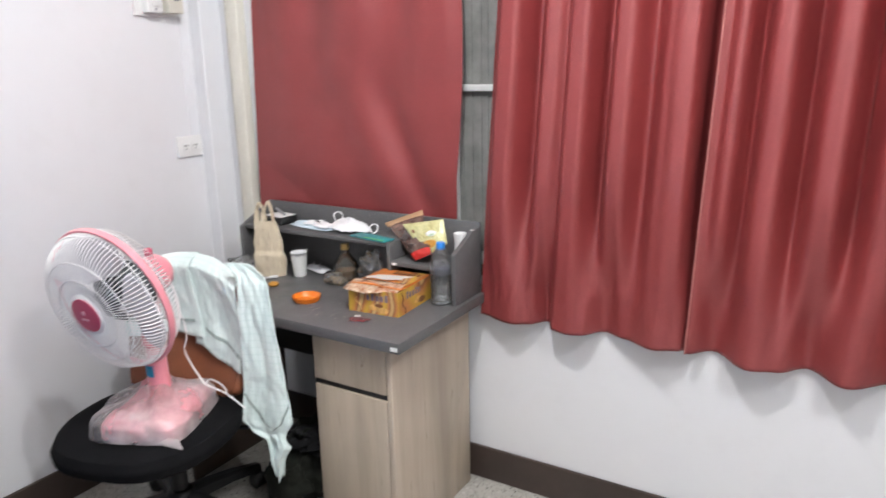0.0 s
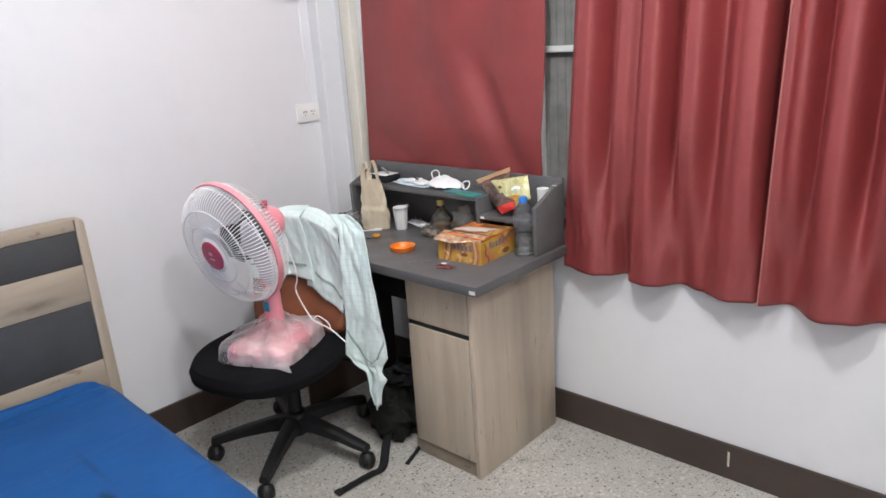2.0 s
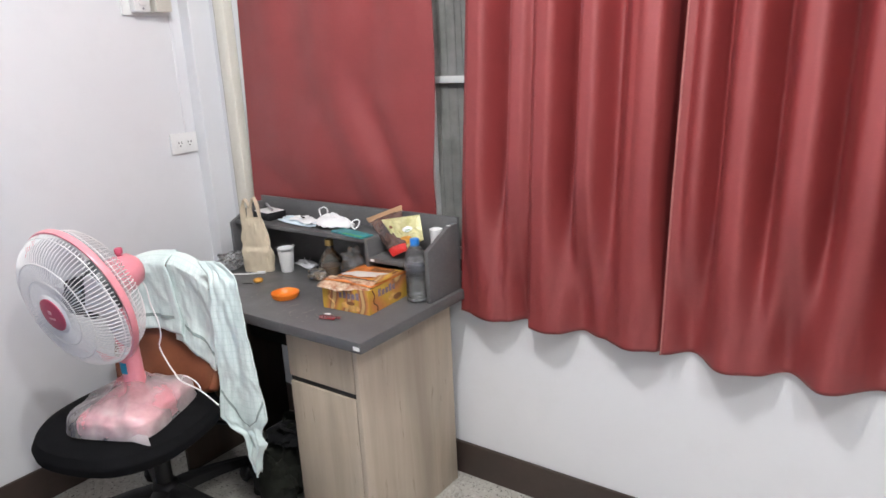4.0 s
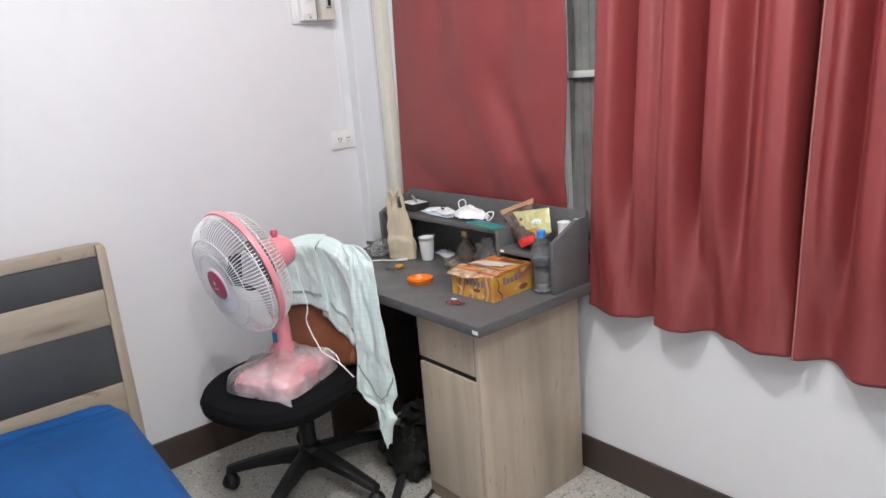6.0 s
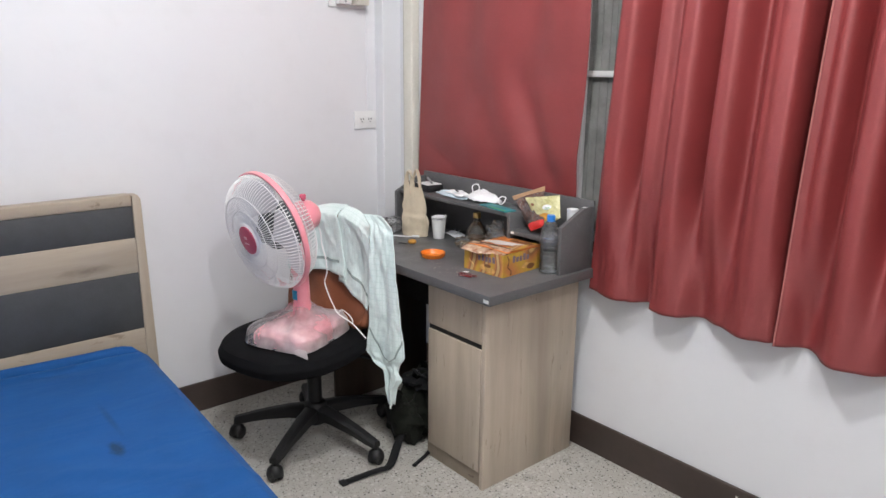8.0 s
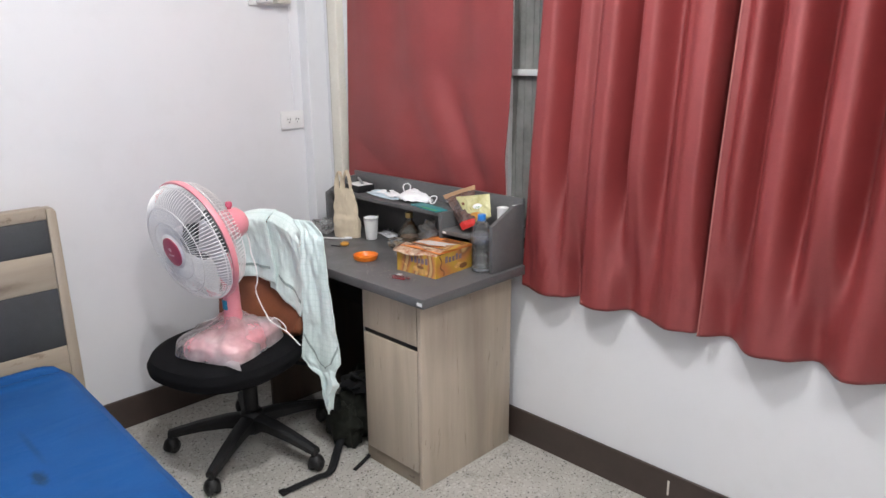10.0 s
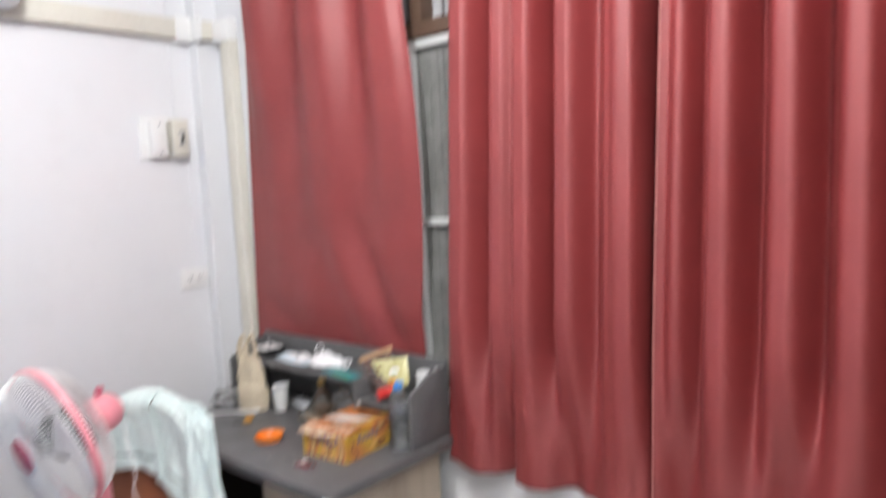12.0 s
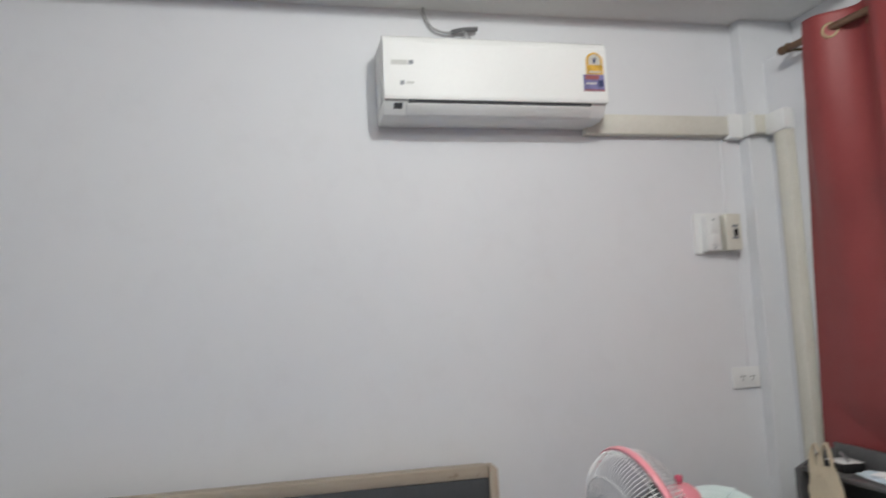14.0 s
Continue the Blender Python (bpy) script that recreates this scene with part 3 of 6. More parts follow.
def drawn_curtain(name, label, top, hem, z_hem, mid_folds, hem_folds, seed, rings, piping=False):
    """A cloth panel with deep folds: the folds by place at mid height and along the hem."""
    cur = thing(name, label, "curtain", ((top[0] + top[1]) / 2, ROD_Y, z_hem))
    ox, oy, oz = cur.location
    middle = [top[k] + (hem[k] - top[k]) * 0.61 for k in (0, 1)]
    body, low = placed(mid_folds, *middle), placed(hem_folds, *hem)

    def where(u, v):
        a = top[0] + (top[1] - top[0]) * u
        b = hem[0] + (hem[1] - hem[0]) * u
        z_top = rod_z(a) + 0.055
        s = u + 0.006 * noise.noise(Vector((3 * u, 1.8 * v, seed + 2))) * math.sin(math.pi * u)
        k = 1.0 + 0.12 * noise.noise(Vector((5.0 * u, 1.3 * v, seed)))
        near = ease(0.70, 1.0, v)
        d = k * sampled(body, s) * (1 - near) + sampled(low, u) * near
        wide = (top[1] - top[0]) * u
        d += 0.0022 * noise.noise(Vector((11 * wide, 2.6 * v, seed + 4))) + 0.0008 * noise.noise(Vector((32 * wide, 7 * v, seed + 7)))
        crush = ease(0.86, 0.93, v) * (1 - 0.7 * ease(0.955, 0.965, v))
        d += crush * (0.0050 * noise.noise(Vector((40 * wide, 9 * v, seed))) + 0.0018 * noise.noise(Vector((80 * wide, 34 * v, seed + 1))))
        d -= 0.0014 * math.exp(-((v - 0.957) / 0.0035) ** 2)
        z = z_top + (z_hem - z_top) * v + 0.004 * noise.noise(Vector((6 * u, 0, seed + 9))) * v
        return (a + (b - a) * v - ox, min(ROD_Y - d, YW - 0.006) - oy, z - oz)

    thicken(part("cloth", sheet(300, 150, where, uv=lambda u, v: (1.4 * u, 1.8 * v)), SATIN, cur), 0.0025)
    if piping:
        part("edge_piping", tube([Vector(where(0.0, k / 60)) + Vector((-0.001, -0.002, 0.0)) for k in range(61)], 0.0024, 6, 0), THREAD, cur, "pale piped edge")
    grommets(cur, where, rings)


def draped_curtain(name, label, top, hem, z_hem, folds, seed, against):
    """A cloth panel whose lower part lies flat against the wall and is dragged to one corner."""
    cur = thing(name, label, "curtain", ((top[0] + top[1]) / 2, ROD_Y, z_hem))
    ox, oy, oz = cur.location
    body = through_points(folds)

    def where(u, v):
        a = top[0] + (top[1] - top[0]) * u
        b = hem[0] + (hem[1] - hem[0]) * u
        z_top = rod_z(a) + 0.055
        z = z_top + (z_hem - z_top) * v
        flat = 1 - 0.72 * ease(0.25, 0.92, v)
        y = ROD_Y - flat * sampled(body, u + 0.02 * math.sin(2.1 * v + 3 * u + seed) * math.sin(math.pi * u))
        y -= 0.0018 * noise.noise(Vector((5 * u, 1.4 * v, seed))) * ease(0.1, 0.3, v)
        left = 1 - ease(0.0, 0.38, u)
        y += (against - y) * min(0.97, 0.45 * ease(0.15, 0.80, v) + 0.52 * ease(0.86, 0.99, v) + 0.50 * left * ease(0.08, 0.45, v))
        x = a + (b - a) * (v + 0.55 * left * v * (1 - v)) + 0.060 * u * math.sin(math.pi * v)
        pull = ease(0.58, 0.86, v) * (1 - 0.7 * ease(0.93, 1.0, v))
        for c0, c1, wd, gain in ((0.60, 0.87, 0.060, 1.0), (0.36, 0.62, 0.09, 0.4)):
            c = c0 + (c1 - c0) * ease(0.55, 1.02, v)
            y += 0.022 * gain * pull * (math.exp(-((u - c) / wd) ** 2) - 0.9 * math.exp(-((u - c + 2.1 * wd) / (1.4 * wd)) ** 2))
        return (x - ox, min(y, YW - 0.006) - oy, z - oz)

    thicken(part("cloth", sheet(200, 130, where, uv=lambda u, v: (1.4 * u, 1.8 * v)), SATIN, cur), 0.0025)
    grommets(cur, where, (0.045, 0.21, 0.385, 0.61, 0.775, 0.91))


SOFT = [(0.0, -0.034), (0.09, 0.034), (0.14, 0.036), (0.29, -0.036), (0.47, 0.034), (0.53, 0.036), (0.69, -0.036), (0.86, 0.034), (0.93, 0.034), (1.0, 0.004)]
MID_LEFT = [(-0.876, -0.026), (-0.832, 0.030), (-0.792, 0.034), (-0.735, -0.062), (-0.682, 0.030), (-0.650, 0.026), (-0.622, 0.002), (-0.598, 0.038), (-0.556, 0.042), (-0.506, -0.062), (-0.462, 0.038), (-0.428, 0.040), (-0.378, -0.046), (-0.322, 0.022), (-0.285, 0.044), (-0.248, 0.042), (-0.220, -0.072), (-0.1955, -0.074)]
HEM_LEFT = [(-0.925, -0.034), (-0.785, 0.012), (-0.735, -0.015), (-0.690, -0.070), (-0.640, 0.004), (-0.590, 0.016), (-0.552, 0.008), (-0.489, -0.068), (-0.420, -0.034), (-0.312, 0.016), (-0.256, -0.010), (-0.215, -0.060)]
MID_RIGHT = [(-0.198, 0.010), (-0.178, -0.012), (-0.156, 0.022), (-0.136, 0.024), (-0.098, -0.056), (-0.062, 0.044), (-0.020, 0.050), (0.030, -0.066), (0.076, 0.044), (0.118, 0.050), (0.168, -0.066), (0.214, 0.044), (0.256, 0.050), (0.306, -0.066), (0.354, 0.044), (0.398, 0.050), (0.450, -0.066), (0.502, 0.044), (0.548, 0.050), (0.600, -0.066), (0.648, 0.044), (0.692, 0.050), (0.740, -0.060), (0.777, 0.0)]
HEM_RIGHT = [(-0.228, -0.008), (-0.160, -0.072), (-0.050, 0.032), (0.020, 0.002), (0.092, -0.066), (0.187, 0.032), (0.310, -0.066), (0.410, 0.030), (0.530, -0.066), (0.640, 0.030), (0.740, -0.060), (0.800, 0.0)]
draped_curtain("curtain", "red satin curtain hanging down to the desk shelf", (-1.838, -1.035), (-1.968, -1.032), 0.955, SOFT, 3, 2.279)
drawn_curtain("curtain", "red satin curtain with deep folds, drawn half open", (-0.800, -0.165), (-0.925, -0.215), 0.672, MID_LEFT, HEM_LEFT, 7, (0.233, 0.425, 0.617, 0.81))
drawn_curtain("curtain", "red satin curtain with deep folds and a pale side seam", (-0.150, 0.74), (-0.228, 0.80), 0.67, MID_RIGHT, HEM_RIGHT, 11, (0.13, 0.20, 0.27, 0.34, 0.41, 0.50, 0.60, 0.69, 0.77, 0.86, 0.95), True)

# ---- desk with its hutch ----
DX0, DX1, DY0, DY1 = -1.905, -0.910, 1.730, 2.262
desk = thing("desk", "oak and dark grey laminate desk with a low shelf on top", "desk", (DX0, DY0, 0))


def in_desk(x0, x1, y0, y1, z0, z1, bevel=0.0015):
    return box(x0 - DX0, x1 - DX0, y0 - DY0, y1 - DY0, z0, z1, bevel)


part("desktop", in_desk(DX0, DX1, DY0, DY1, 0.715, 0.75, 0.003), GREY_BOARD, desk, "dark grey speckled desktop")
part("side_panel", in_desk(-0.990, -0.972, 1.776, 2.252, 0.0, 0.715), DESK_OAK, desk, "pale oak side panel")
part("side_panel", in_desk(-1.895, -1.877, 1.738, 2.252, 0.0, 0.715), OAK_SHADED, desk, "oak side panel, coloured dark for the shade under the desk")
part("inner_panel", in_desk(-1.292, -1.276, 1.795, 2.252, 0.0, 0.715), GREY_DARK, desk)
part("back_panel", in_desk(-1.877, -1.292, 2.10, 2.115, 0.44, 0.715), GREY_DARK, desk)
part("plinth", in_desk(-1.288, -0.992, 1.784, 2.24, 0.0, 0.058), PLINTH, desk, "darker oak plinth")
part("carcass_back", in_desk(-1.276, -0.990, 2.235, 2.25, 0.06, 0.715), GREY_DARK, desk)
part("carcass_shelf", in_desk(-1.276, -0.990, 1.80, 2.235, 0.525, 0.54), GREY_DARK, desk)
part("drawer_front", in_desk(-1.276, -0.994, 1.776, 1.794, 0.548, 0.708, 0.002), DESK_OAK, desk, "pale oak drawer front")
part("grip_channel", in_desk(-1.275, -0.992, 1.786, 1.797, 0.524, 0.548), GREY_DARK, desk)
part("cupboard_door", in_desk(-1.276, -0.994, 1.776, 1.794, 0.062, 0.527, 0.002), DESK_OAK, desk, "pale oak cupboard door")
part("corner_label", in_desk(-0.938, -0.914, 1.7285, 1.7295, 0.724, 0.736, 0), WHITE, desk)
HY0, HY1 = 2.083, 2.262
side = [(HY0 - DY0, 0.75), (HY1 - DY0 - 0.012, 0.75), (HY1 - DY0 - 0.012, 0.978), (2.205 - DY0, 0.978), (HY0 - DY0, 0.922)]
part("hutch_side", prism(side, "x", -0.940 - DX0, -0.925 - DX0, 0.001), GREY_BOARD, desk)
part("hutch_side", prism(side, "x", -1.895 - DX0, -1.880 - DX0, 0.001), GREY_BOARD, desk)
part("hutch_back", in_desk(-1.895, -0.925, HY1 - 0.012, HY1, 0.75, 0.998), GREY_BOARD, desk)
part("hutch_shelf", in_desk(-1.880, -1.205, 2.098, HY1 - 0.012, 0.915, 0.930), GREY_BOARD, desk)
part("hutch_divider", in_desk(-1.205, -1.190, 2.098, HY1 - 0.012, 0.75, 0.930), GREY_BOARD, desk)
part("hutch_low_shelf", in_desk(-1.190, -0.940, 2.098, HY1 - 0.012, 0.852, 0.867), GREY_BOARD, desk)
part("corner_label", in_desk(-0.9395, -0.9255, 2.206, 2.216, 0.9782, 0.9790, 0), WHITE, desk)
part("price_tag", in_desk(-1.182, -1.165, 2.0965, 2.0975, 0.855, 0.863, 0), WHITE, desk)

# ---- bed ----
BX0, BX1, BY0, BY1 = -2.035, 0.02, -0.62, 0.985
bed = thing("bed", "oak bed with charcoal headboard panels and a blue sheet", "bed", ((BX0 + BX1) / 2, (BY0 + BY1) / 2, 0))
bx, by, _ = bed.location
HX0, HX1 = -2.10, -2.045


def in_bed(x0, x1, y0, y1, z0, z1, bevel=0.003):
    return box(x0 - bx, x1 - bx, y0 - by, y1 - by, z0, z1, bevel)


SKEW = Matrix.Translation((HX1 - bx, 0, 0)) @ Matrix.Rotation(radians(-2.6), 4, "Z") @ Matrix.Translation((bx - HX1, 0, 0))


def turned(bm):
    """The frame and mattress stand a little askew to the headboard."""
    bmesh.ops.transform(bm, matrix=SKEW, verts=bm.verts[:])
    return bm


HY_R, HY_L = 1.045, -0.68
head = part("headboard", in_bed(HX0, HX1 - 0.012, HY_L + 0.037, HY_R - 0.037, 0.30, 0.955), OAK_H, bed)
part("post", prism([(HY_R - 0.040 - by, 0.0), (HY_R + 0.004 - by, 0.0), (HY_R - 0.007 - by, 0.982), (HY_R - 0.016 - by, 0.997), (HY_R - 0.038 - by, 0.997)], "x", HX0 - bx, HX1 + 0.003 - bx, 0.004), OAK, head)
part("post", prism([(HY_L + 0.040 - by, 0.0), (HY_L - 0.004 - by, 0.0), (HY_L + 0.007 - by, 0.982), (HY_L + 0.016 - by, 0.997), (HY_L + 0.038 - by, 0.997)], "x", HX0 - bx, HX1 + 0.003 - bx, 0.004), OAK, head)
part("top_rail", in_bed(HX0, HX1 + 0.003, HY_L + 0.040, HY_R - 0.040, 0.958, 1.0, 0.006), OAK_H, head)
part("upper_panel", in_bed(HX1 - 0.02, HX1 - 0.002, HY_L + 0.039, HY_R - 0.039, 0.838, 0.958), HEAD_GREY, head, "charcoal panel")
knot_wood = knotted(wood("knotted_oak_laminate", (0.325, 0.272, 0.212), (0.455, 0.395, 0.320), "Y", 0.5), (HX1 - bx, 0.826 - by, 0.742), (4.0, 8.5, 40.0), (0.16, 0.13, 0.10))
part("middle_rail", in_bed(HX1 - 0.02, HX1, HY_L + 0.039, HY_R - 0.039, 0.706, 0.838), knot_wood, head)
part("lower_panel", in_bed(HX1 - 0.02, HX1 - 0.002, HY_L + 0.039, HY_R - 0.039, 0.485, 0.706), HEAD_GREY, head, "charcoal panel")
part("bottom_rail", in_bed(HX1 - 0.02, HX1, HY_L + 0.039, HY_R - 0.039, 0.36, 0.485), OAK_H, head)
part("side_rail", turned(in_bed(HX1, BX1, BY1 - 0.04, BY1 - 0.012, 0.10, 0.26)), OAK_H, bed)
part("side_rail", turned(in_bed(HX1, BX1, BY0 + 0.012, BY0 + 0.04, 0.10, 0.26)), OAK_H, bed)
part("foot_rail", turned(in_bed(BX1 - 0.03, BX1, BY0 + 0.04, BY1 - 0.04, 0.0, 0.26)), OAK, bed)
part("base", turned(in_bed(HX1 + 0.002, BX1 - 0.032, BY0 + 0.045, BY1 - 0.045, 0.06, 0.25)), OAK_H, bed)


def mattress_top(u, v):
    """A rounded slab wrapped in cloth: u goes across over both sides, v along."""
    across = [(-1.0, 0.20), (-1.0, 0.38), (-0.985, 0.43), (-0.95, 0.452), (-0.5, 0.458), (0, 0.46), (0.5, 0.458), (0.95, 0.452), (0.985, 0.43), (1.0, 0.38), (1.0, 0.20)]
    t = u * (len(across) - 1)
    i = min(int(t), len(across) - 2)
    f = t - i
    a = across[i][0] + (across[i + 1][0] - across[i][0]) * f
    z = across[i][1] + (across[i + 1][1] - across[i][1]) * f
    half, mid = (BY1 - BY0) / 2, 0.0
    x = BX0 + 0.004 + (BX1 - BX0 - 0.008) * v
    end = min(v, 1 - v) * (BX1 - BX0)
    pull = max(0.0, 1 - end / 0.10)
    corner = 0.085 * (1 - math.sqrt(max(0.0, 1 - pull ** 2)))
    y = mid + a * (half - corner)
    drop = 0.045 * (1 - math.sqrt(max(0.0, 1 - max(0.0, 1 - end / 0.05) ** 2)))
    z = z - drop + 0.004 * noise.noise(Vector((x * 3, y * 3, 0.3))) + 0.002 * noise.noise(Vector((x * 14, y * 11, 4)))
    z += 0.004 * math.exp(-((x + 1.5 - 0.7 * y) / 0.02) ** 2) * ease(0.1, 0.5, y)
    lie = ease(-1.0, -0.9, a) * (1 - ease(0.90, 0.99, a))
    crease = 0.062 + 0.012 * math.sin(2.2 * y + 0.4) + 0.006 * noise.noise(Vector((5 * y, 0, 7)))
    z += lie * (0.016 * math.exp(-((end - crease + 0.034) / 0.018) ** 2) + 0.006 * math.exp(-((end - crease - 0.035) / 0.025) ** 2) - 0.034 * math.exp(-((end - crease) / 0.010) ** 2)) * (v < 0.5)
    z += 0.003 * noise.noise(Vector((9 * x + 5 * y, 4 * y, 2))) * ease(0.4, 0.7, y)
    return (x - bx, y, z)


mat_bm = sheet(110, 300, mattress_top)
bmesh.ops.holes_fill(mat_bm, edges=[e for e in mat_bm.edges if e.is_boundary], sides=0)
turned(mat_bm)
part("mattress", mat_bm, stained_sheet((-1.246 - bx, 0.670 - by, 0.46)), bed, "bright blue fitted sheet over the mattress")
hem = []
for k in range(61):
    y = BY0 - (BY0 + BY1) / 2 + 0.10 + (BY1 - BY0 - 0.20) * k / 60
    lift = 0.006 * noise.noise(Vector((6 * y, 1, 3)))
    hem.append((BX0 + 0.030 + 0.010 * noise.noise(Vector((4 * y, 5, 0))) - bx, y, 0.452 + lift))
hem_bm = tube(hem, 0.0095, 8, 1)
for p in hem_bm.verts:
    p.co += 0.003 * noise.noise_vector(p.co * 22)
part("sheet_hem", turned(hem_bm), stained_sheet((-1.246 - bx, 0.670 - by, 0.46)), bed, "gathered edge of the blue sheet")
# ---- air conditioner and wiring on the west wall ----
AY0, AY1 = 0.692, 1.522
ac = thing("air_conditioner", "white wall-mounted split air conditioner with energy stickers", "air conditioner", (XW, (AY0 + AY1) / 2, 2.222))
ay, az = ac.location.y, 2.222


def ac_prism(profile, y0, y1, bevel=0.004):
    return prism([(d, z - az) for d, z in profile], "y", y0 - ay, y1 - ay, bevel)


part("body", ac_prism([(0, 2.218), (0.128, 2.218), (0.146, 2.221), (0.153, 2.226), (0.190, 2.262), (0.192, 2.472), (0.165, 2.497), (0, 2.499)], AY0, AY1, 0.006), AC_WHITE, ac)
part("front_panel", ac_prism([(0.190, 2.266), (0.203, 2.264), (0.206, 2.278), (0.206, 2.466), (0.196, 2.489), (0.172, 2.502), (0.166, 2.499), (0.190, 2.473)], AY0 - 0.001, AY1 + 0.001, 0.002), AC_WHITE, ac)
part("air_slot", ac_prism([(0.178, 2.249), (0.1900, 2.250), (0.1980, 2.2645), (0.178, 2.2645)], AY0 + 0.085, AY1 - 0.065, 0), AC_DIM, ac, "dark air slot", False)
part("flap", ac_prism([(0.149, 2.2220), (0.1570, 2.2225), (0.1945, 2.2515), (0.1915, 2.2545), (0.182, 2.2490), (0.150, 2.2260)], AY0 + 0.08, AY1 - 0.06, 0.001), AC_WHITE, ac)
part("display", ac_prism([(0.160, 2.240), (0.1692, 2.2395), (0.1862, 2.2555), (0.178, 2.2560)], AY0 + 0.035, AY0 + 0.065, 0), AC_DIM, ac, "small dark display", False)
part("side_grille", box(0.03, 0.14, AY0 - 0.004 - ay, AY0 - ay + 0.001, 2.27 - az, 2.44 - az, 0.002), WHITE, ac)


def ac_label(y0, y1, z0, z1, mat, arch=False, lift=0.0):
    pts = [(y0 - ay, z0 - az), (y1 - ay, z0 - az)]
    if arch:
        r = (y1 - y0) / 2
        for k in range(0, 13):
            a = math.pi * k / 12
            pts.append(((y0 + y1) / 2 - ay + r * math.cos(a), z1 - r - az + r * math.sin(a)))
    else:
        pts += [(y1 - ay, z1 - az), (y0 - ay, z1 - az)]
    return prism(pts, "x", 0.2062 + lift, 0.2072 + lift)


ST_YELLOW = varied("yellow_energy_sticker", (0.62, 0.36, 0.05), 0.5, 0, 0.25, 40)
ST_PALE = varied("pale_sticker_paper", (0.60, 0.58, 0.54), 0.5)
ST_BLUE = varied("violet_blue_sticker", (0.18, 0.17, 0.34), 0.5, 0, 0.25, 40)
ST_RED = varied("brick_red_sticker", (0.34, 0.10, 0.10), 0.5)
ST_NAVY = varied("navy_sticker", (0.03, 0.04, 0.12), 0.5)
stk = part("energy_sticker", ac_label(1.442, 1.508, 2.372, 2.455, ST_YELLOW, True), ST_YELLOW, ac, "yellow arched energy sticker", False)
part("dial", ac_label(1.452, 1.498, 2.408, 2.448, ST_PALE, True, 0.0006), ST_PALE, stk, "", False)
part("needle", ac_label(1.470, 1.480, 2.414, 2.434, ST_NAVY, False, 0.0014), ST_NAVY, stk, "", False)
part("printed_bar", ac_label(1.452, 1.500, 2.378, 2.384, ST_PALE, False, 0.0006), ST_PALE, stk, "", False)
stk = part("offer_sticker", ac_label(1.428, 1.510, 2.308, 2.371, ST_BLUE), ST_BLUE, ac, "violet and red sticker", False)
part("printed_bar", ac_label(1.436, 1.490, 2.352, 2.368, ST_RED, False, 0.0006), ST_RED, stk, "", False)
part("printed_bar", ac_label(1.485, 1.506, 2.326, 2.350, ST_NAVY, False, 0.0006), ST_NAVY, stk, "", False)
part("printed_bar", ac_label(1.428, 1.510, 2.3085, 2.314, ST_RED, False, 0.0012), ST_RED, stk, "", False)
part("printed_bar", ac_label(1.438, 1.478, 2.334, 2.340, ST_PALE, False, 0.0006), ST_PALE, stk, "", False)
LOGO = varied("grey_badge_print", (0.22, 0.23, 0.25), 0.5)
LOGO_PALE = varied("pale_badge_print", (0.60, 0.60, 0.57), 0.5)
part("badge_mark", ac_label(0.748, 0.762, 2.314, 2.329, LOGO), LOGO, ac, "", False)
part("badge_mark", ac_label(0.768, 0.796, 2.317, 2.326, LOGO_PALE), LOGO_PALE, ac, "", False)
part("badge_mark", ac_label(0.718, 0.776, 2.386, 2.402, LOGO_PALE), LOGO_PALE, ac, "", False)
part("badge_mark", ac_label(0.780, 0.796, 2.388, 2.402, LOGO), LOGO, ac, "", False)

GREY_WIRE = varied("grey_cable", (0.32, 0.32, 0.32), 0.5)
cab = thing("loose_cable", "grey cable with a taped joint above the air conditioner", "cable", (XW, 0.90, 2.499))
part("cord", tube([(0.02, -0.02, 0.193), (0.02, -0.02, 0.16), (0.022, 0.01, 0.105), (0.025, 0.06, 0.085), (0.03, 0.12, 0.09), (0.035, 0.15, 0.07), (0.035, 0.16, 0.03), (0.03, 0.15, 0.0)], 0.0045, 8), GREY_WIRE, cab)
part("taped_end", tube([(0.028, 0.085, 0.088), (0.03, 0.13, 0.098), (0.033, 0.185, 0.102)], 0.009, 8), varied("dark_insulating_tape", (0.14, 0.14, 0.145), 0.5), cab)
part("clip", box(0.015, 0.05, 0.125, 0.165, 0.0, 0.055, 0.006), WHITE, cab)

cond = thing("cable_trunking", "cream plastic trunking round the corner and down the wall", "trunking", (XW, 1.52, 2.20))


def in_cond(x0, x1, y0, y1, z0, z1, bevel=0.003):
    return box(x0 - XW, x1 - XW, y0 - 1.52, y1 - 1.52, z0 - 2.20, z1 - 2.20, bevel)


part("run", in_cond(XW, XW + 0.045, 1.50, 2.135, 2.194, 2.274, 0.006), CREAM, cond)
part("coupling", in_cond(XW, XW + 0.052, 2.125, 2.198, 2.182, 2.282, 0.005), WHITE, cond, "white coupling")
part("column_run", in_cond(-2.135, -2.095, 2.196, YW - 0.002, 2.190, 2.266, 0.005), CREAM, cond)
part("coupling", in_cond(XW + 0.05, -2.090, 2.186, 2.204, 2.184, 2.276, 0.004), WHITE, cond)
part("elbow", in_cond(-2.097, -1.982, YW - 0.052, YW - 0.001, 2.176, 2.264, 0.012), WHITE, cond, "white elbow")
part("drop", in_cond(-2.056, -1.988, YW - 0.045, YW - 0.001, 0.134, 2.180, 0.006), CREAM, cond)
part("drop_seam", in_cond(-2.050, -2.048, YW - 0.0462, YW - 0.044, 0.14, 2.16, 0), varied("trunking_seam", (0.42, 0.40, 0.35), 0.6), cond, "", False)
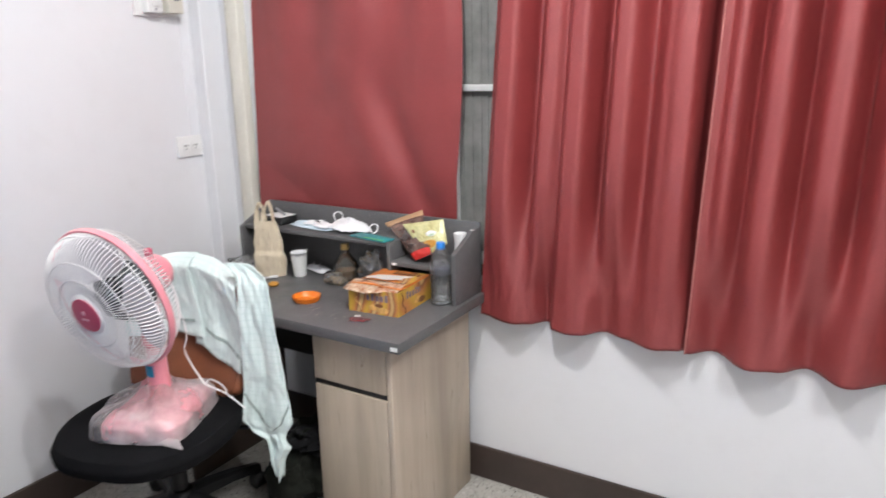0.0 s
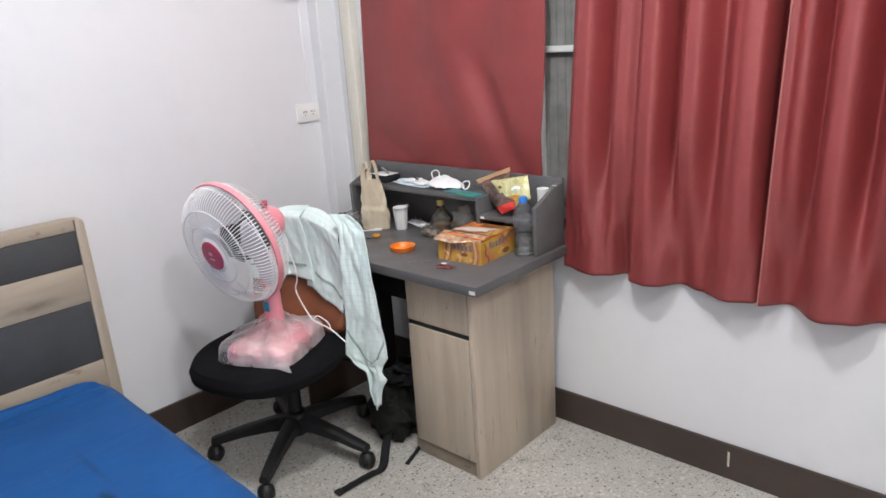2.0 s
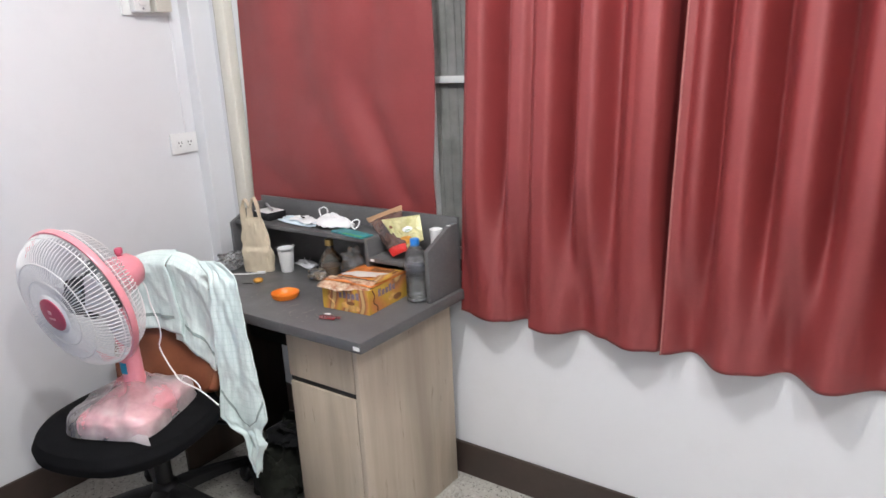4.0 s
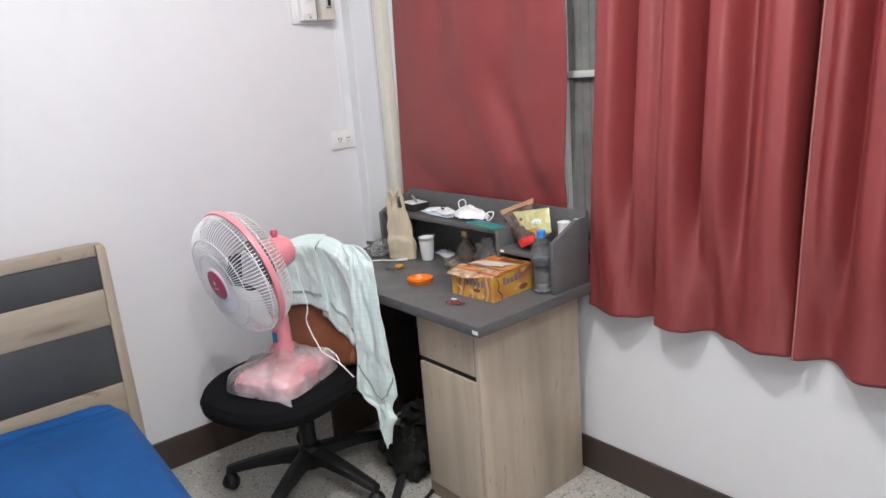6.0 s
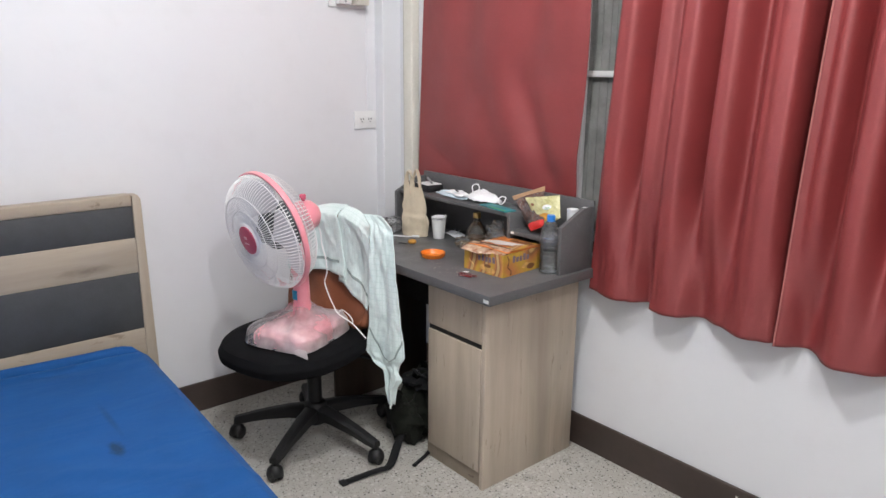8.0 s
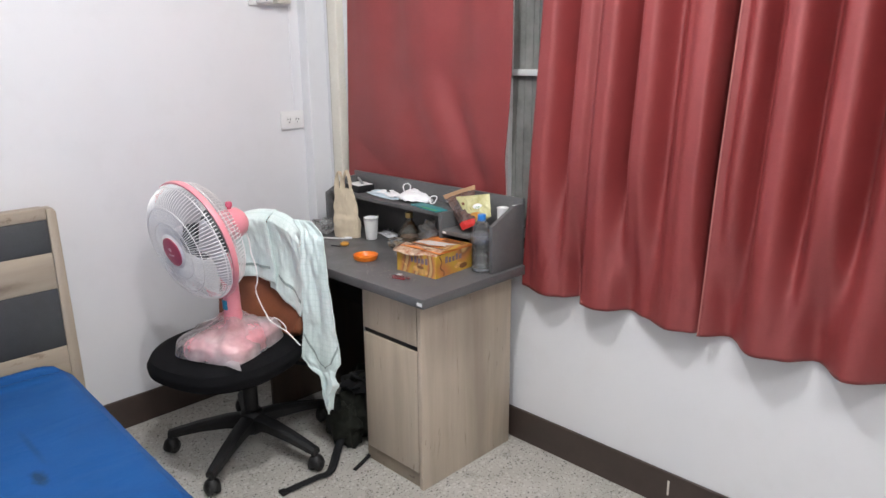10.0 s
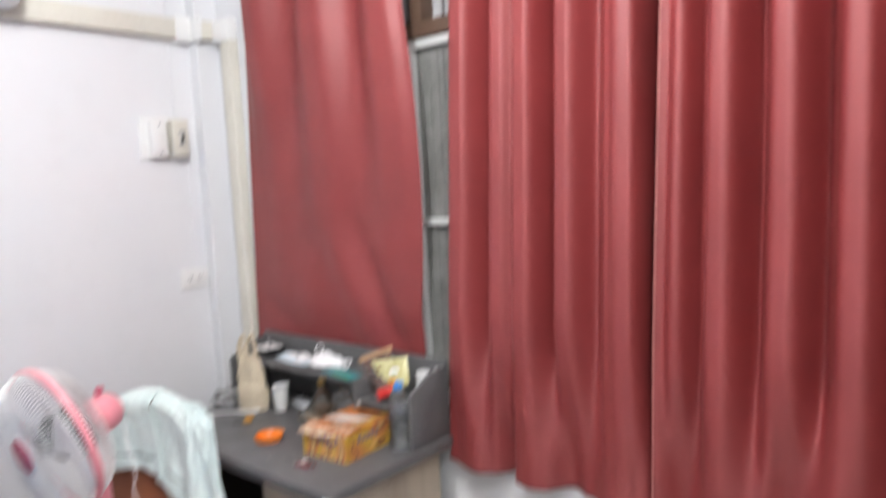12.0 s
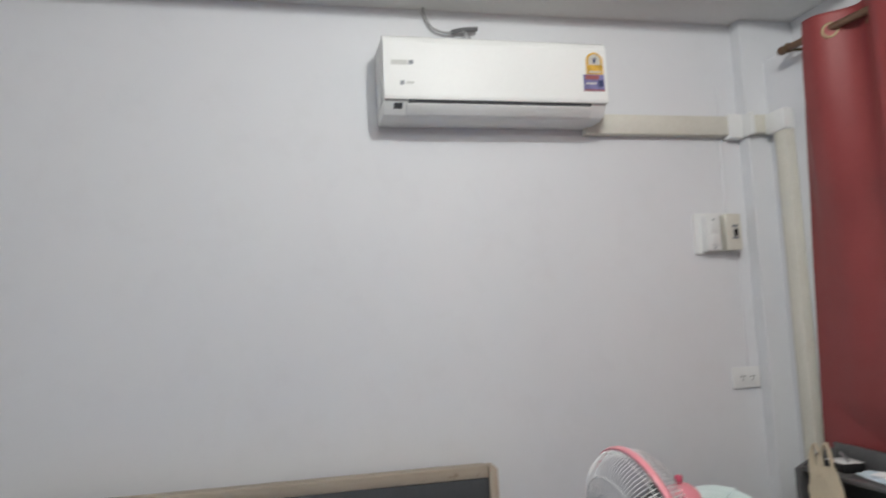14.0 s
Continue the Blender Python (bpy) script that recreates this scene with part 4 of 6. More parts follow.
for y0, y1, z0, z1 in ((2.108, 2.120, 2.284, 2.41), (2.108, 2.122, 1.876, 2.180), (2.150, 2.162, 1.256, 1.712)):
    solo("mini_trunking", box(XW, XW + 0.005, y0, y1, z0, z1, 0.001), WALL, "slim white mini trunking on the wall", "trunking", group="mini trunking")

sw = thing("switch_box", "white switch box beside a cream breaker", "switch", (XW, 2.050, 1.712))


def in_sw(y0, y1, z0, z1, d0, d1, bevel=0.003):
    return box(d0, d1, y0 - 2.035, y1 - 2.035, z0 - 1.712, z1 - 1.712, bevel)


part("back_plate", in_sw(1.938, 2.122, 1.712, 1.878, 0.0, 0.012), WHITE, sw)
part("switch_body", in_sw(1.968, 2.035, 1.722, 1.862, 0.012, 0.050, 0.006), WHITE, sw)
part("rocker", in_sw(1.985, 2.018, 1.745, 1.785, 0.049, 0.056, 0.003), WHITE, sw)
part("rocker", in_sw(1.985, 2.018, 1.797, 1.837, 0.049, 0.056, 0.003), WHITE, sw)
part("screw", rod_between((0.048, -0.034, 0.022), (0.052, -0.034, 0.022), 0.004), LOGO, sw)
part("screw", rod_between((0.048, -0.034, 0.135), (0.052, -0.034, 0.135), 0.004), LOGO, sw)
brk = part("breaker", in_sw(2.050, 2.118, 1.722, 1.868, 0.012, 0.062, 0.005), CREAM, sw, "cream breaker with a dark toggle window")
part("toggle_window", in_sw(2.074, 2.100, 1.768, 1.822, 0.0615, 0.0635, 0), ST_PALE, brk, "", False)
part("dark_frame", in_sw(2.074, 2.100, 1.815, 1.823, 0.063, 0.0650, 0), LOGO, brk, "", False)
part("dark_frame", in_sw(2.074, 2.100, 1.767, 1.774, 0.063, 0.0650, 0), LOGO, brk, "", False)
part("toggle", in_sw(2.082, 2.094, 1.778, 1.806, 0.063, 0.072, 0.002), BLACK, brk)

sock = thing("wall_socket", "white double wall socket", "socket", (XW, 2.1345, 1.173))
part("plate", box(0, 0.012, -0.0615, 0.0615, 0, 0.083, 0.004), WHITE, sock)
for cy in (-0.022, 0.022):
    out = part("outlet", box(0.0118, 0.0145, cy - 0.0165, cy + 0.0165, 0.024, 0.060, 0.0015), WHITE, sock)
    for dy, dz, w, hh in ((-0.0065, 0.046, 0.0025, 0.008), (0.0065, 0.046, 0.0025, 0.008), (0, 0.033, 0.004, 0.004)):
        part("pin_hole", box(0.0142, 0.0149, cy + dy - w / 2 - 0.001, cy + dy + w / 2 + 0.001, dz - hh / 2, dz + hh / 2), BLACK, out, "", False)

# ---- office chair ----
CX, CY = -1.67, 1.515
chair = thing("office_chair", "black office chair with a brown backrest", "chair", (CX, CY, 0))
for k in range(5):
    a = radians(14 + 72 * k)
    d = Vector((math.cos(a), math.sin(a), 0))
    s = Vector((-d.y, d.x, 0))
    bm = bmesh.new()
    rows = []
    for t, w, zt, hh in ((0.03, 0.030, 0.155, 0.055), (0.10, 0.027, 0.148, 0.045), (0.20, 0.023, 0.128, 0.036), (0.29, 0.020, 0.104, 0.030), (0.325, 0.017, 0.094, 0.026)):
        c = d * t
        rows.append([bm.verts.new(c + s * q * w + Vector((0, 0, z))) for q, z in ((-1, zt - hh), (-1, zt - 0.010), (-0.55, zt), (0.55, zt), (1, zt - 0.010), (1, zt - hh))])
    for p, q in zip(rows, rows[1:]):
        for i in range(6):
            bm.faces.new((p[i], p[(i + 1) % 6], q[(i + 1) % 6], q[i]))
    bm.faces.new(rows[0][::-1])
    bm.faces.new(rows[-1])
    leg = part("leg", bm, BLACK, chair)
    c = d * 0.318
    turn = radians(60 * k + 25)
    w = Vector((math.cos(turn), math.sin(turn), 0))
    bm = bmesh.new()
    for sgn in (-1, 1):
        lathe([(0, -0.010), (0.022, -0.010), (0.027, -0.006), (0.027, 0.006), (0.022, 0.010), (0, 0.010)], 24, c + w * 0.014 * sgn + Vector((0, 0, 0.027)), w.to_track_quat("Z", "Y").to_matrix(), bm)
    part("caster", bm, RUBBER, leg)
    bm = rod_between(c + Vector((0, 0, 0.03)), c + Vector((0, 0, 0.078)), 0.008)
    lathe([(0.0, 0.034), (0.014, 0.033), (0.026, 0.022), (0.031, 0.004), (0.031, -0.004)], 20, c + Vector((0, 0, 0.028)), None, bm)
    part("caster_hood", bm, BLACK, leg)
part("hub", lathe([(0, 0.075), (0.038, 0.075), (0.045, 0.10), (0.045, 0.155), (0.036, 0.168), (0.030, 0.17), (0, 0.17)], 28), BLACK, chair)
part("gas_lift", lathe([(0, 0.16), (0.028, 0.16), (0.028, 0.29), (0.022, 0.292), (0.022, 0.40), (0, 0.40)], 24), BLACK, chair)
part("lever", tube([(0.03, 0.02, 0.385), (0.14, 0.10, 0.38), (0.20, 0.14, 0.375)], 0.007), BLACK, chair)
SEAT = Vector((0.030, -0.095, 0))
part("seat_plate", box(-0.09 + SEAT.x * 0.5, 0.09 + SEAT.x * 0.5, -0.10 + SEAT.y * 0.5, 0.10 + SEAT.y * 0.5, 0.37, 0.405, 0.008), BLACK, chair)


def seat_at(u, v):
    """A rounded, slightly square cushion seen from its rim."""
    a = 2 * math.pi * u
    prof = [(0.0, 0.488), (0.55, 0.490), (0.82, 0.487), (0.95, 0.474), (1.0, 0.448), (0.985, 0.422), (0.90, 0.404), (0.0, 0.400)]
    t = v * (len(prof) - 1)
    i = min(int(t), len(prof) - 2)
    f = t - i
    r = prof[i][0] + (prof[i + 1][0] - prof[i][0]) * f
    z = prof[i][1] + (prof[i + 1][1] - prof[i][1]) * f
    ca, sa = math.cos(a), math.sin(a)
    k = 1 / (abs(ca) ** 2.6 + abs(sa) ** 2.6) ** (1 / 2.6)
    p = Vector((0.262 * r * k * ca, 0.252 * r * k * sa, z))
    q = Matrix.Rotation(radians(17), 3, "Z") @ p
    q.z -= 0.012 * ease(0.1, 0.24, -q.y) * r
    return q + SEAT


bm = sheet(56, 28, seat_at)
bmesh.ops.remove_doubles(bm, verts=bm.verts[:], dist=0.0004)
part("seat", bm, MESH_CLOTH, chair, "black cloth seat cushion")
# backrest: a curved upright panel at the desk side
BK_C, BK_DIR = Vector((-0.010, 0.135, 0)), Vector((0.955, 0.297, 0))
BK_N = Vector((0.297, -0.955, 0))


def back_at(u, v, d):
    w = 0.215 * (1 - 0.10 * abs(2 * v - 1) ** 3)
    s = (2 * u - 1)
    s2 = math.copysign(abs(s) ** 0.9, s)
    top = 0.922 - 0.060 * abs(s2) ** 2.4
    low = 0.455 + 0.06 * abs(s2) ** 2.4
    z = low + (top - low) * v
    p = BK_C + BK_DIR * (w * s2) + BK_N * (0.055 * s * s + d - 0.030 * math.sin(math.pi * v)) - BK_N * 0.05 * (v - 0.4)
    return Vector((p.x, p.y, z))


bm = sheet(28, 24, lambda u, v: back_at(u, v, 0.018))
ob = thicken(part("backrest", bm, BACK_BROWN, chair, "rust brown moulded backrest"), 0.03)
part("back_post", tube([(0.01, -0.01, 0.385), (0.035, 0.10, 0.37), (0.05, 0.195, 0.42), (0.052, 0.20, 0.56), (0.055, 0.19, 0.70)], 0.017, 10, flat=0.6), BLACK, chair)

# towel over the backrest
tw = thing("towel", "pale mint checked towel draped over the chair's backrest", "towel", (CX + 0.06, CY + 0.15, 0.49))
tx, ty, tz = tw.location


def towel_at(s, v, low, lift=0.0):
    """s: metres along the backrest; v from the front hem over the top to the back hem; low: height of the front hem."""
    bu = min(1.0, max(0.0, 0.5 + 0.5 * s / 0.215))
    ridge = back_at(bu, 1.0, 0.018).z + 0.016
    u = (s + 0.2) / 0.415
    if v < 0.5:
        f = v / 0.5
        z = low + (ridge - low) * f
        dep = 0.046 + (0.006 * math.sin(13 * u + 2 * f) + 0.003 * math.sin(29 * u)) * (1 - f)
    else:
        f = (v - 0.5) / 0.5
        z = ridge - (ridge - 0.60) * f
        dep = -0.040 - 0.008 * math.sin(11 * u)
    edge = 1 - min(1.0, abs(v - 0.5) / 0.06)
    vv = min(1.0, max(0.0, (z - 0.455) / 0.46))
    p = back_at(bu, vv, 0.018)
    blend = ease(0.44, 0.56, v)
    dep = dep if edge <= 0 else 0.046 + (-0.040 - 0.046) * blend
    crumple = 0.011 * max(0.0, noise.noise(Vector((6 * u, 9 * v, 1.7)))) + 0.006 * max(0.0, noise.noise(Vector((13 * u + 9 * v, 5 * v, 4.2)))) + 0.003 * noise.noise(Vector((30 * u, 22 * v, 9.0)))
    q = p + BK_N * (dep - 0.012 + (1 if v < 0.5 else -1) * (crumple + lift))
    z += -0.010 * edge * abs(2 * blend - 1)
    return Vector((CX + q.x - tx, CY + q.y - ty, z - tz))


def hem_right(s):
    return 0.648 - 0.060 * ease(0.0, 0.17, s) - 0.010 * ease(0.16, 0.215, s) + 0.004 * math.sin(40 * s)


def hem_left(s):
    return 0.676 - 0.004 * math.sin(30 * s)


thicken(part("cloth", sheet(50, 60, lambda u, v: towel_at(0.020 + 0.195 * u, v, hem_right(0.020 + 0.195 * u)), uv=lambda u, v: (0.2 * u, 0.75 * v)), TOWEL, tw), 0.004)


def left_s(u, v):
    return -0.2 + (0.256 - 0.020 * ease(0.0, 0.3, v) - 0.012 * ease(0.3, 0.5, v)) * u


thicken(part("folded_side", sheet(50, 60, lambda u, v: towel_at(left_s(u, v), v, hem_left(left_s(u, v)), 0.008 + 0.006 * ease(0.85, 0.95, u)), uv=lambda u, v: (0.26 * u, 0.75 * v)), TOWEL, tw), 0.004)


FALL = ((0.940, -0.070, 0.012), (0.905, -0.035, 0.056), (0.875, -0.028, 0.074), (0.80, -0.028, 0.084), (0.71, -0.028, 0.096), (0.617, -0.030, 0.107), (0.565, -0.034, 0.112), (0.513, -0.038, 0.115), (0.42, -0.050, 0.120), (0.388, -0.018, 0.098), (0.360, 0.030, 0.090), (0.328, 0.036, 0.106), (0.285, 0.038, 0.082), (0.222, 0.052, 0.074))


def towel_side(u, v):
    """The long corner that hangs beside the backrest down to its twisted end."""
    t = v * (len(FALL) - 1)
    i = min(int(t), len(FALL) - 2)
    f = t - i
    z, l, r = (FALL[i][k] + (FALL[i + 1][k] - FALL[i][k]) * f for k in range(3))
    side = l + (r - l) * u
    fold = 0.006 * math.sin(2.3 * math.pi * u + 2.6 * v + 0.6) * ease(0.05, 0.5, v) + 0.012 * noise.noise(Vector((4 * u, 7 * v, 3.3))) + 0.006 * noise.noise(Vector((9 * u, 22 * v, 5.1)))
    dep = 0.012 + 0.022 * ease(0.0, 0.25, v) + fold
    p = Vector((-1.42, 1.672, 0)) + BK_DIR * side + BK_N * dep
    return Vector((p.x - tx, p.y - ty, z - tz + 0.010 * math.sin(9 * u) * ease(0.5, 1, v)))


thicken(part("hanging_corner", sheet(30, 70, towel_side, uv=lambda u, v: (0.16 * u, 0.7 * v)), TOWEL, tw, "twisted corner hanging low"), 0.004)


def band(s0, s1, z0, z1, hem, lift):
    """A strip woven into the cloth between two points, 11 mm high."""
    def at(a, b):
        sm, z = s0 + (s1 - s0) * a, z0 + (z1 - z0) * a + 0.011 * b
        ridge = back_at(min(1.0, 0.5 + 0.5 * sm / 0.215), 1.0, 0.018).z + 0.016
        return towel_at(sm, 0.5 * (z - hem(sm)) / (ridge - hem(sm)), hem(sm), lift)

    return sheet(40, 3, at)


part("woven_band", band(-0.19, 0.045, 0.722, 0.722, hem_left, 0.0128), TOWEL_BAND, tw, "grey woven band near the hem")
part("woven_band", band(0.055, 0.212, 0.694, 0.626, hem_right, 0.0042), TOWEL_BAND, tw, "grey woven band near the hem")
part("woven_band", sheet(24, 3, lambda a, b: Vector(towel_side(0.02 + 0.66 * a, 0.53 + 0.13 * a + 0.012 * b)) + Vector((BK_N.x * 0.0034, BK_N.y * 0.0034, 0))), TOWEL_BAND, tw)
part("woven_band", sheet(24, 3, lambda a, b: Vector(towel_side(0.66 + 0.32 * a, 0.655 - 0.10 * a + 0.012 * b)) + Vector((BK_N.x * 0.0034, BK_N.y * 0.0034, 0))), TOWEL_BAND, tw)

# ---- table fan standing on the seat ----
FAN_N = Vector((0.085, -0.972, -0.217)).normalized()
FC = Vector((-1.577, 1.314, 0.905))
fan = thing("table_fan", "pink table fan with a white wire guard, base still bagged", "fan", (-1.575, 1.425, 0.490))
F0 = fan.location.copy()
TURN_F = FAN_N.to_track_quat("Z", "Y").to_matrix()


def head_pt(r, a, d):
    return FC - F0 + TURN_F @ Vector((r * math.cos(a), r * math.sin(a), d))


def wire_guard(name, label, n, curve, thick, steps, rings_at):
    """A hub ring with hoops as the part, and each wire a piece of its own on one shared mesh."""
    bm = bmesh.new()
    for t in rings_at:
        r, d = curve(t)
        ring(head_pt(0, 0, d), r, thick * 1.25, FAN_N, 72, 5, bm)
    guard = part(name, bm, WIRE_WHITE, fan, label)
    one = finish("wire", tube([Vector((curve(i / steps)[0], 0, curve(i / steps)[1])) for i in range(steps + 1)], thick, 4, 0), WIRE_WHITE)
    for k in range(n):
        ob = new("wire", one)
        ob.parent = guard
        ob.matrix_basis = Matrix.Translation(FC - F0) @ TURN_F.to_4x4() @ Matrix.Rotation(2 * math.pi * k / n, 4, "Z")


def front_curve(t):
    r = 0.056 + (0.208 - 0.056) * t
    return r, 0.082 - 0.018 * t * t - 0.050 * t ** 8


def rear_curve(t):
    r = 0.050 + (0.208 - 0.050) * t
    return r, -0.088 + 0.018 * t * t + 0.062 * t ** 9


RF = 0.208
wire_guard("front_guard", "white radial wire guard", 108, front_curve, 0.00138, 9, (0.0, 0.30, 0.62, 0.97))
wire_guard("rear_guard", "white radial wire guard", 96, rear_curve, 0.00130, 8, (0.0, 0.45, 0.97))
band_bm = lathe([(RF - 0.001, -0.011), (RF + 0.005, -0.011), (RF + 0.007, 0.0), (RF + 0.005, 0.008), (RF - 0.001, 0.008), (RF - 0.002, 0.0), (RF - 0.001, -0.011)], 72, FC - F0, TURN_F)
part("guard_band", band_bm, PINK, fan, "pink band round the guard")
cap = part("guard_badge", lathe([(0, 0.090), (0.036, 0.089), (0.058, 0.085), (0.064, 0.080), (0.064, 0.074), (0, 0.074)], 40, FC - F0, TURN_F), WIRE_WHITE, fan)
part("badge_disc", lathe([(0, 0.0935), (0.036, 0.0925), (0.050, 0.0890), (0.050, 0.086), (0, 0.086)], 40, FC - F0, TURN_F), PINK_CAP, cap, "crimson badge disc")
for dx, dy, w, hh in ((0, 0.010, 0.012, 0.011), (0, -0.010, 0.026, 0.005)):
    bm = box(dx - w / 2, dx + w / 2, dy - hh / 2, dy + hh / 2, 0.093, 0.0945)
    bmesh.ops.transform(bm, matrix=Matrix.Translation(FC - F0) @ TURN_F.to_4x4(), verts=bm.verts[:])
    part("badge_mark", bm, varied("pale_pink_print", (0.72, 0.42, 0.46), 0.5), cap, "", False)
for k in range(3):
    a0 = 2 * math.pi * k / 3 + 1.63

    def blade(u, v):
        r = 0.066 + 0.126 * v
        half = 0.40 + 0.48 * math.sin(math.pi * (0.02 + 0.70 * v))
        a = a0 + (u - 0.5) * 2 * half + 0.35 * v
        return head_pt(r, a, 0.010 + 0.030 * (u - 0.5) * 2 * (1 - 0.35 * v))

    thicken(part("blade", sheet(18, 12, blade), BLADE, fan, "milky translucent blade"), 0.002)
part("spinner", lathe([(0, 0.045), (0.025, 0.042), (0.040, 0.025), (0.042, -0.012), (0, -0.012)], 32, FC - F0, TURN_F), MOTOR_DARK, fan, "dark blade hub")
part("rear_hub", lathe([(0, 0.008), (0.060, 0.006), (0.070, -0.002), (0.074, -0.030), (0.082, -0.050), (0.082, -0.080), (0, -0.080)], 36, FC - F0, TURN_F), MOTOR_DARK, fan, "dark motor cover behind the blades")
part("motor_housing", lathe([(0, -0.082), (0.054, -0.082), (0.058, -0.100), (0.057, -0.150), (0.050, -0.180), (0.034, -0.196), (0, -0.200)], 36, FC - F0, TURN_F), PINK, fan, "pink motor housing")
m0 = FC - F0 - FAN_N * 0.13
knob = part("knob", lathe([(0, 0), (0.008, 0), (0.008, 0.012), (0.012, 0.015), (0.012, 0.028), (0.009, 0.032), (0, 0.033)], 20, m0 + Vector((0, 0.012, 0.052))), PINK_CAP, fan, "crimson swing knob")
part("neck", rod_between(m0 + Vector((0, 0, 0.0)), Vector((0.0, -0.005, 0.245)), 0.026, 0.030, 24), PINK, fan)
part("stem", lathe([(0, 0.0), (0.046, 0.0), (0.036, 0.06), (0.030, 0.12), (0.027, 0.25), (0, 0.255)], 28, (0, 0, 0.03)), PINK, fan)
bm = sheet(10, 4, lambda u, v: (0.0335 * math.sin(1.1 * (u - 0.5) + 0.02), -0.0335 * math.cos(1.1 * (u - 0.5) + 0.02), 0.150 + 0.036 * v))
part("sticker", bm, BLUE_TAG, fan, "blue sticker", False)


BASE_M = Matrix.Translation((-0.012, -0.004, 0)) @ Matrix.Rotation(radians(25), 4, "Z")


def stepped(prof, v):
    t = v * (len(prof) - 1)
    i = min(int(t), len(prof) - 2)
    f = t - i
    return [prof[i][k] + (prof[i + 1][k] - prof[i][k]) * f for k in (0, 1)]


def base_at(u, v):
    a = 2 * math.pi * u
    r, z = stepped([(0, 0.074), (0.45, 0.066), (0.80, 0.055), (0.93, 0.047), (0.985, 0.036), (1.0, 0.018), (0.99, 0.002), (0, 0.0)], v)
    ca, sa = math.cos(a), math.sin(a)
    k = 1 / (abs(ca) ** 5.5 + abs(sa) ** 5.5) ** (1 / 5.5)
    return BASE_M @ Vector((0.126 * r * k * ca, 0.150 * r * k * sa, z))


bm = sheet(72, 28, base_at)
bmesh.ops.remove_doubles(bm, verts=bm.verts[:], dist=0.0004)
part("base", bm, PINK, fan, "pink rounded base")
for k in (-1, 0, 1):
    bm = box(0.023 * k - 0.007, 0.023 * k + 0.007, -0.118, -0.102, 0.052, 0.062, 0.003)
    bmesh.ops.transform(bm, matrix=BASE_M, verts=bm.verts[:])
    part("button", bm, WHITE, fan)


def bag_at(u, v):
    """A loose milky bag over the base, open round the stem, with slack at one side."""
    a = 2 * math.pi * u
    ca, sa = math.cos(a), math.sin(a)
    k = 1 / (abs(ca) ** 5 + abs(sa) ** 5) ** (1 / 5)
    r, z = stepped([(0.26, 0.128), (0.38, 0.106), (0.54, 0.090), (0.74, 0.076), (0.93, 0.062), (1.02, 0.044), (1.05, 0.020), (1.08, 0.003)], v)
    slack = max(0.0, -ca) ** 2 * ease(0.45, 0.9, v)
    wr = (noise.noise(Vector((2.2 * ca, 2.2 * sa, 1.6 * v))) * 0.006 + noise.noise(Vector((4 * ca, 4 * sa, 5 * v + 3))) * 0.004) * (0.4 + 0.6 * math.sin(math.pi * v))
    x = 0.128 * r * k * ca * (1 + 0.30 * slack)
    y = 0.152 * r * k * sa
    z += wr * 1.5 + 0.022 * slack * (1 - ease(0.85, 1.0, v))
    return BASE_M @ Vector((x + wr * ca, y + wr * sa, max(0.0025, z)))


bag_film = part("clear_bag", sheet(96, 36, bag_at), BAG_FILM, fan, "crinkled milky plastic bag")
flap = part("bag_corner", sheet(10, 10, lambda u, v: BASE_M @ Vector((0.040 + 0.092 * u + 0.022 * v * u, -0.150 - 0.022 * v * (0.3 + 0.7 * u), 0.022 - 0.020 * v + 0.003 * math.sin(5 * u)))), BAG_FILM, bag_film)
cord = [(-0.008, 0.072, 0.430), (0.004, 0.084, 0.385), (0.011, 0.085, 0.336), (0.026, 0.090, 0.286), (0.029, 0.091, 0.237), (0.018, 0.087, 0.196), (0.035, 0.093, 0.147), (0.055, 0.099, 0.113), (0.075, 0.105, 0.086), (0.140, 0.125, 0.060), (0.198, 0.143, 0.017)]
part("power_cord", tube(cord, 0.0023, 8, 8), WIRE_WHITE, fan, "white power cord")
part("power_cord", tube([(0.075, 0.106, 0.088), (0.090, 0.112, 0.103), (0.122, 0.122, 0.090), (0.136, 0.127, 0.072), (0.140, 0.126, 0.058)], 0.0021, 8, 8), WIRE_WHITE, fan)

# ---- things on the desk ----
TOP = 0.7502
KRAFT = fabric("beige_thin_bag_cloth", (0.60, 0.515, 0.385), 0.75, 500, 0.1, 0.12)
bag = thing("carrier_bag", "crumpled beige carrier bag with upright handles", "bag", (-1.732, 2.070, TOP), 24)


def bag_wall(u, v):
    a = 2 * math.pi * u
    ca, sa = math.cos(a), math.sin(a)
    w = 0.057 + 0.004 * math.sin(math.pi * min(1.0, 2.2 * v)) - 0.003 * ease(0.38, 0.46, v) - 0.014 * ease(0.60, 1.0, v)
    d = 0.023 * (1 - 0.35 * ease(0.38, 0.48, v) - 0.35 * ease(0.50, 1.0, v))
    k = 1 / (abs(ca) ** 3 + abs(sa) ** 3) ** (1 / 3)
    wr = 0.004 * noise.noise(Vector((2.6 * ca, 2.6 * sa, 3 * v))) + 0.004 * noise.noise(Vector((7 * ca, 7 * sa, 6 * v + 2))) + 0.002 * noise.noise(Vector((15 * ca, 15 * sa, 14 * v)))
    return Vector(((w * k + wr) * ca + 0.004 * math.sin(3 * v), (d * k + wr) * sa - 0.016 * v, 0.212 * v + 0.0005))


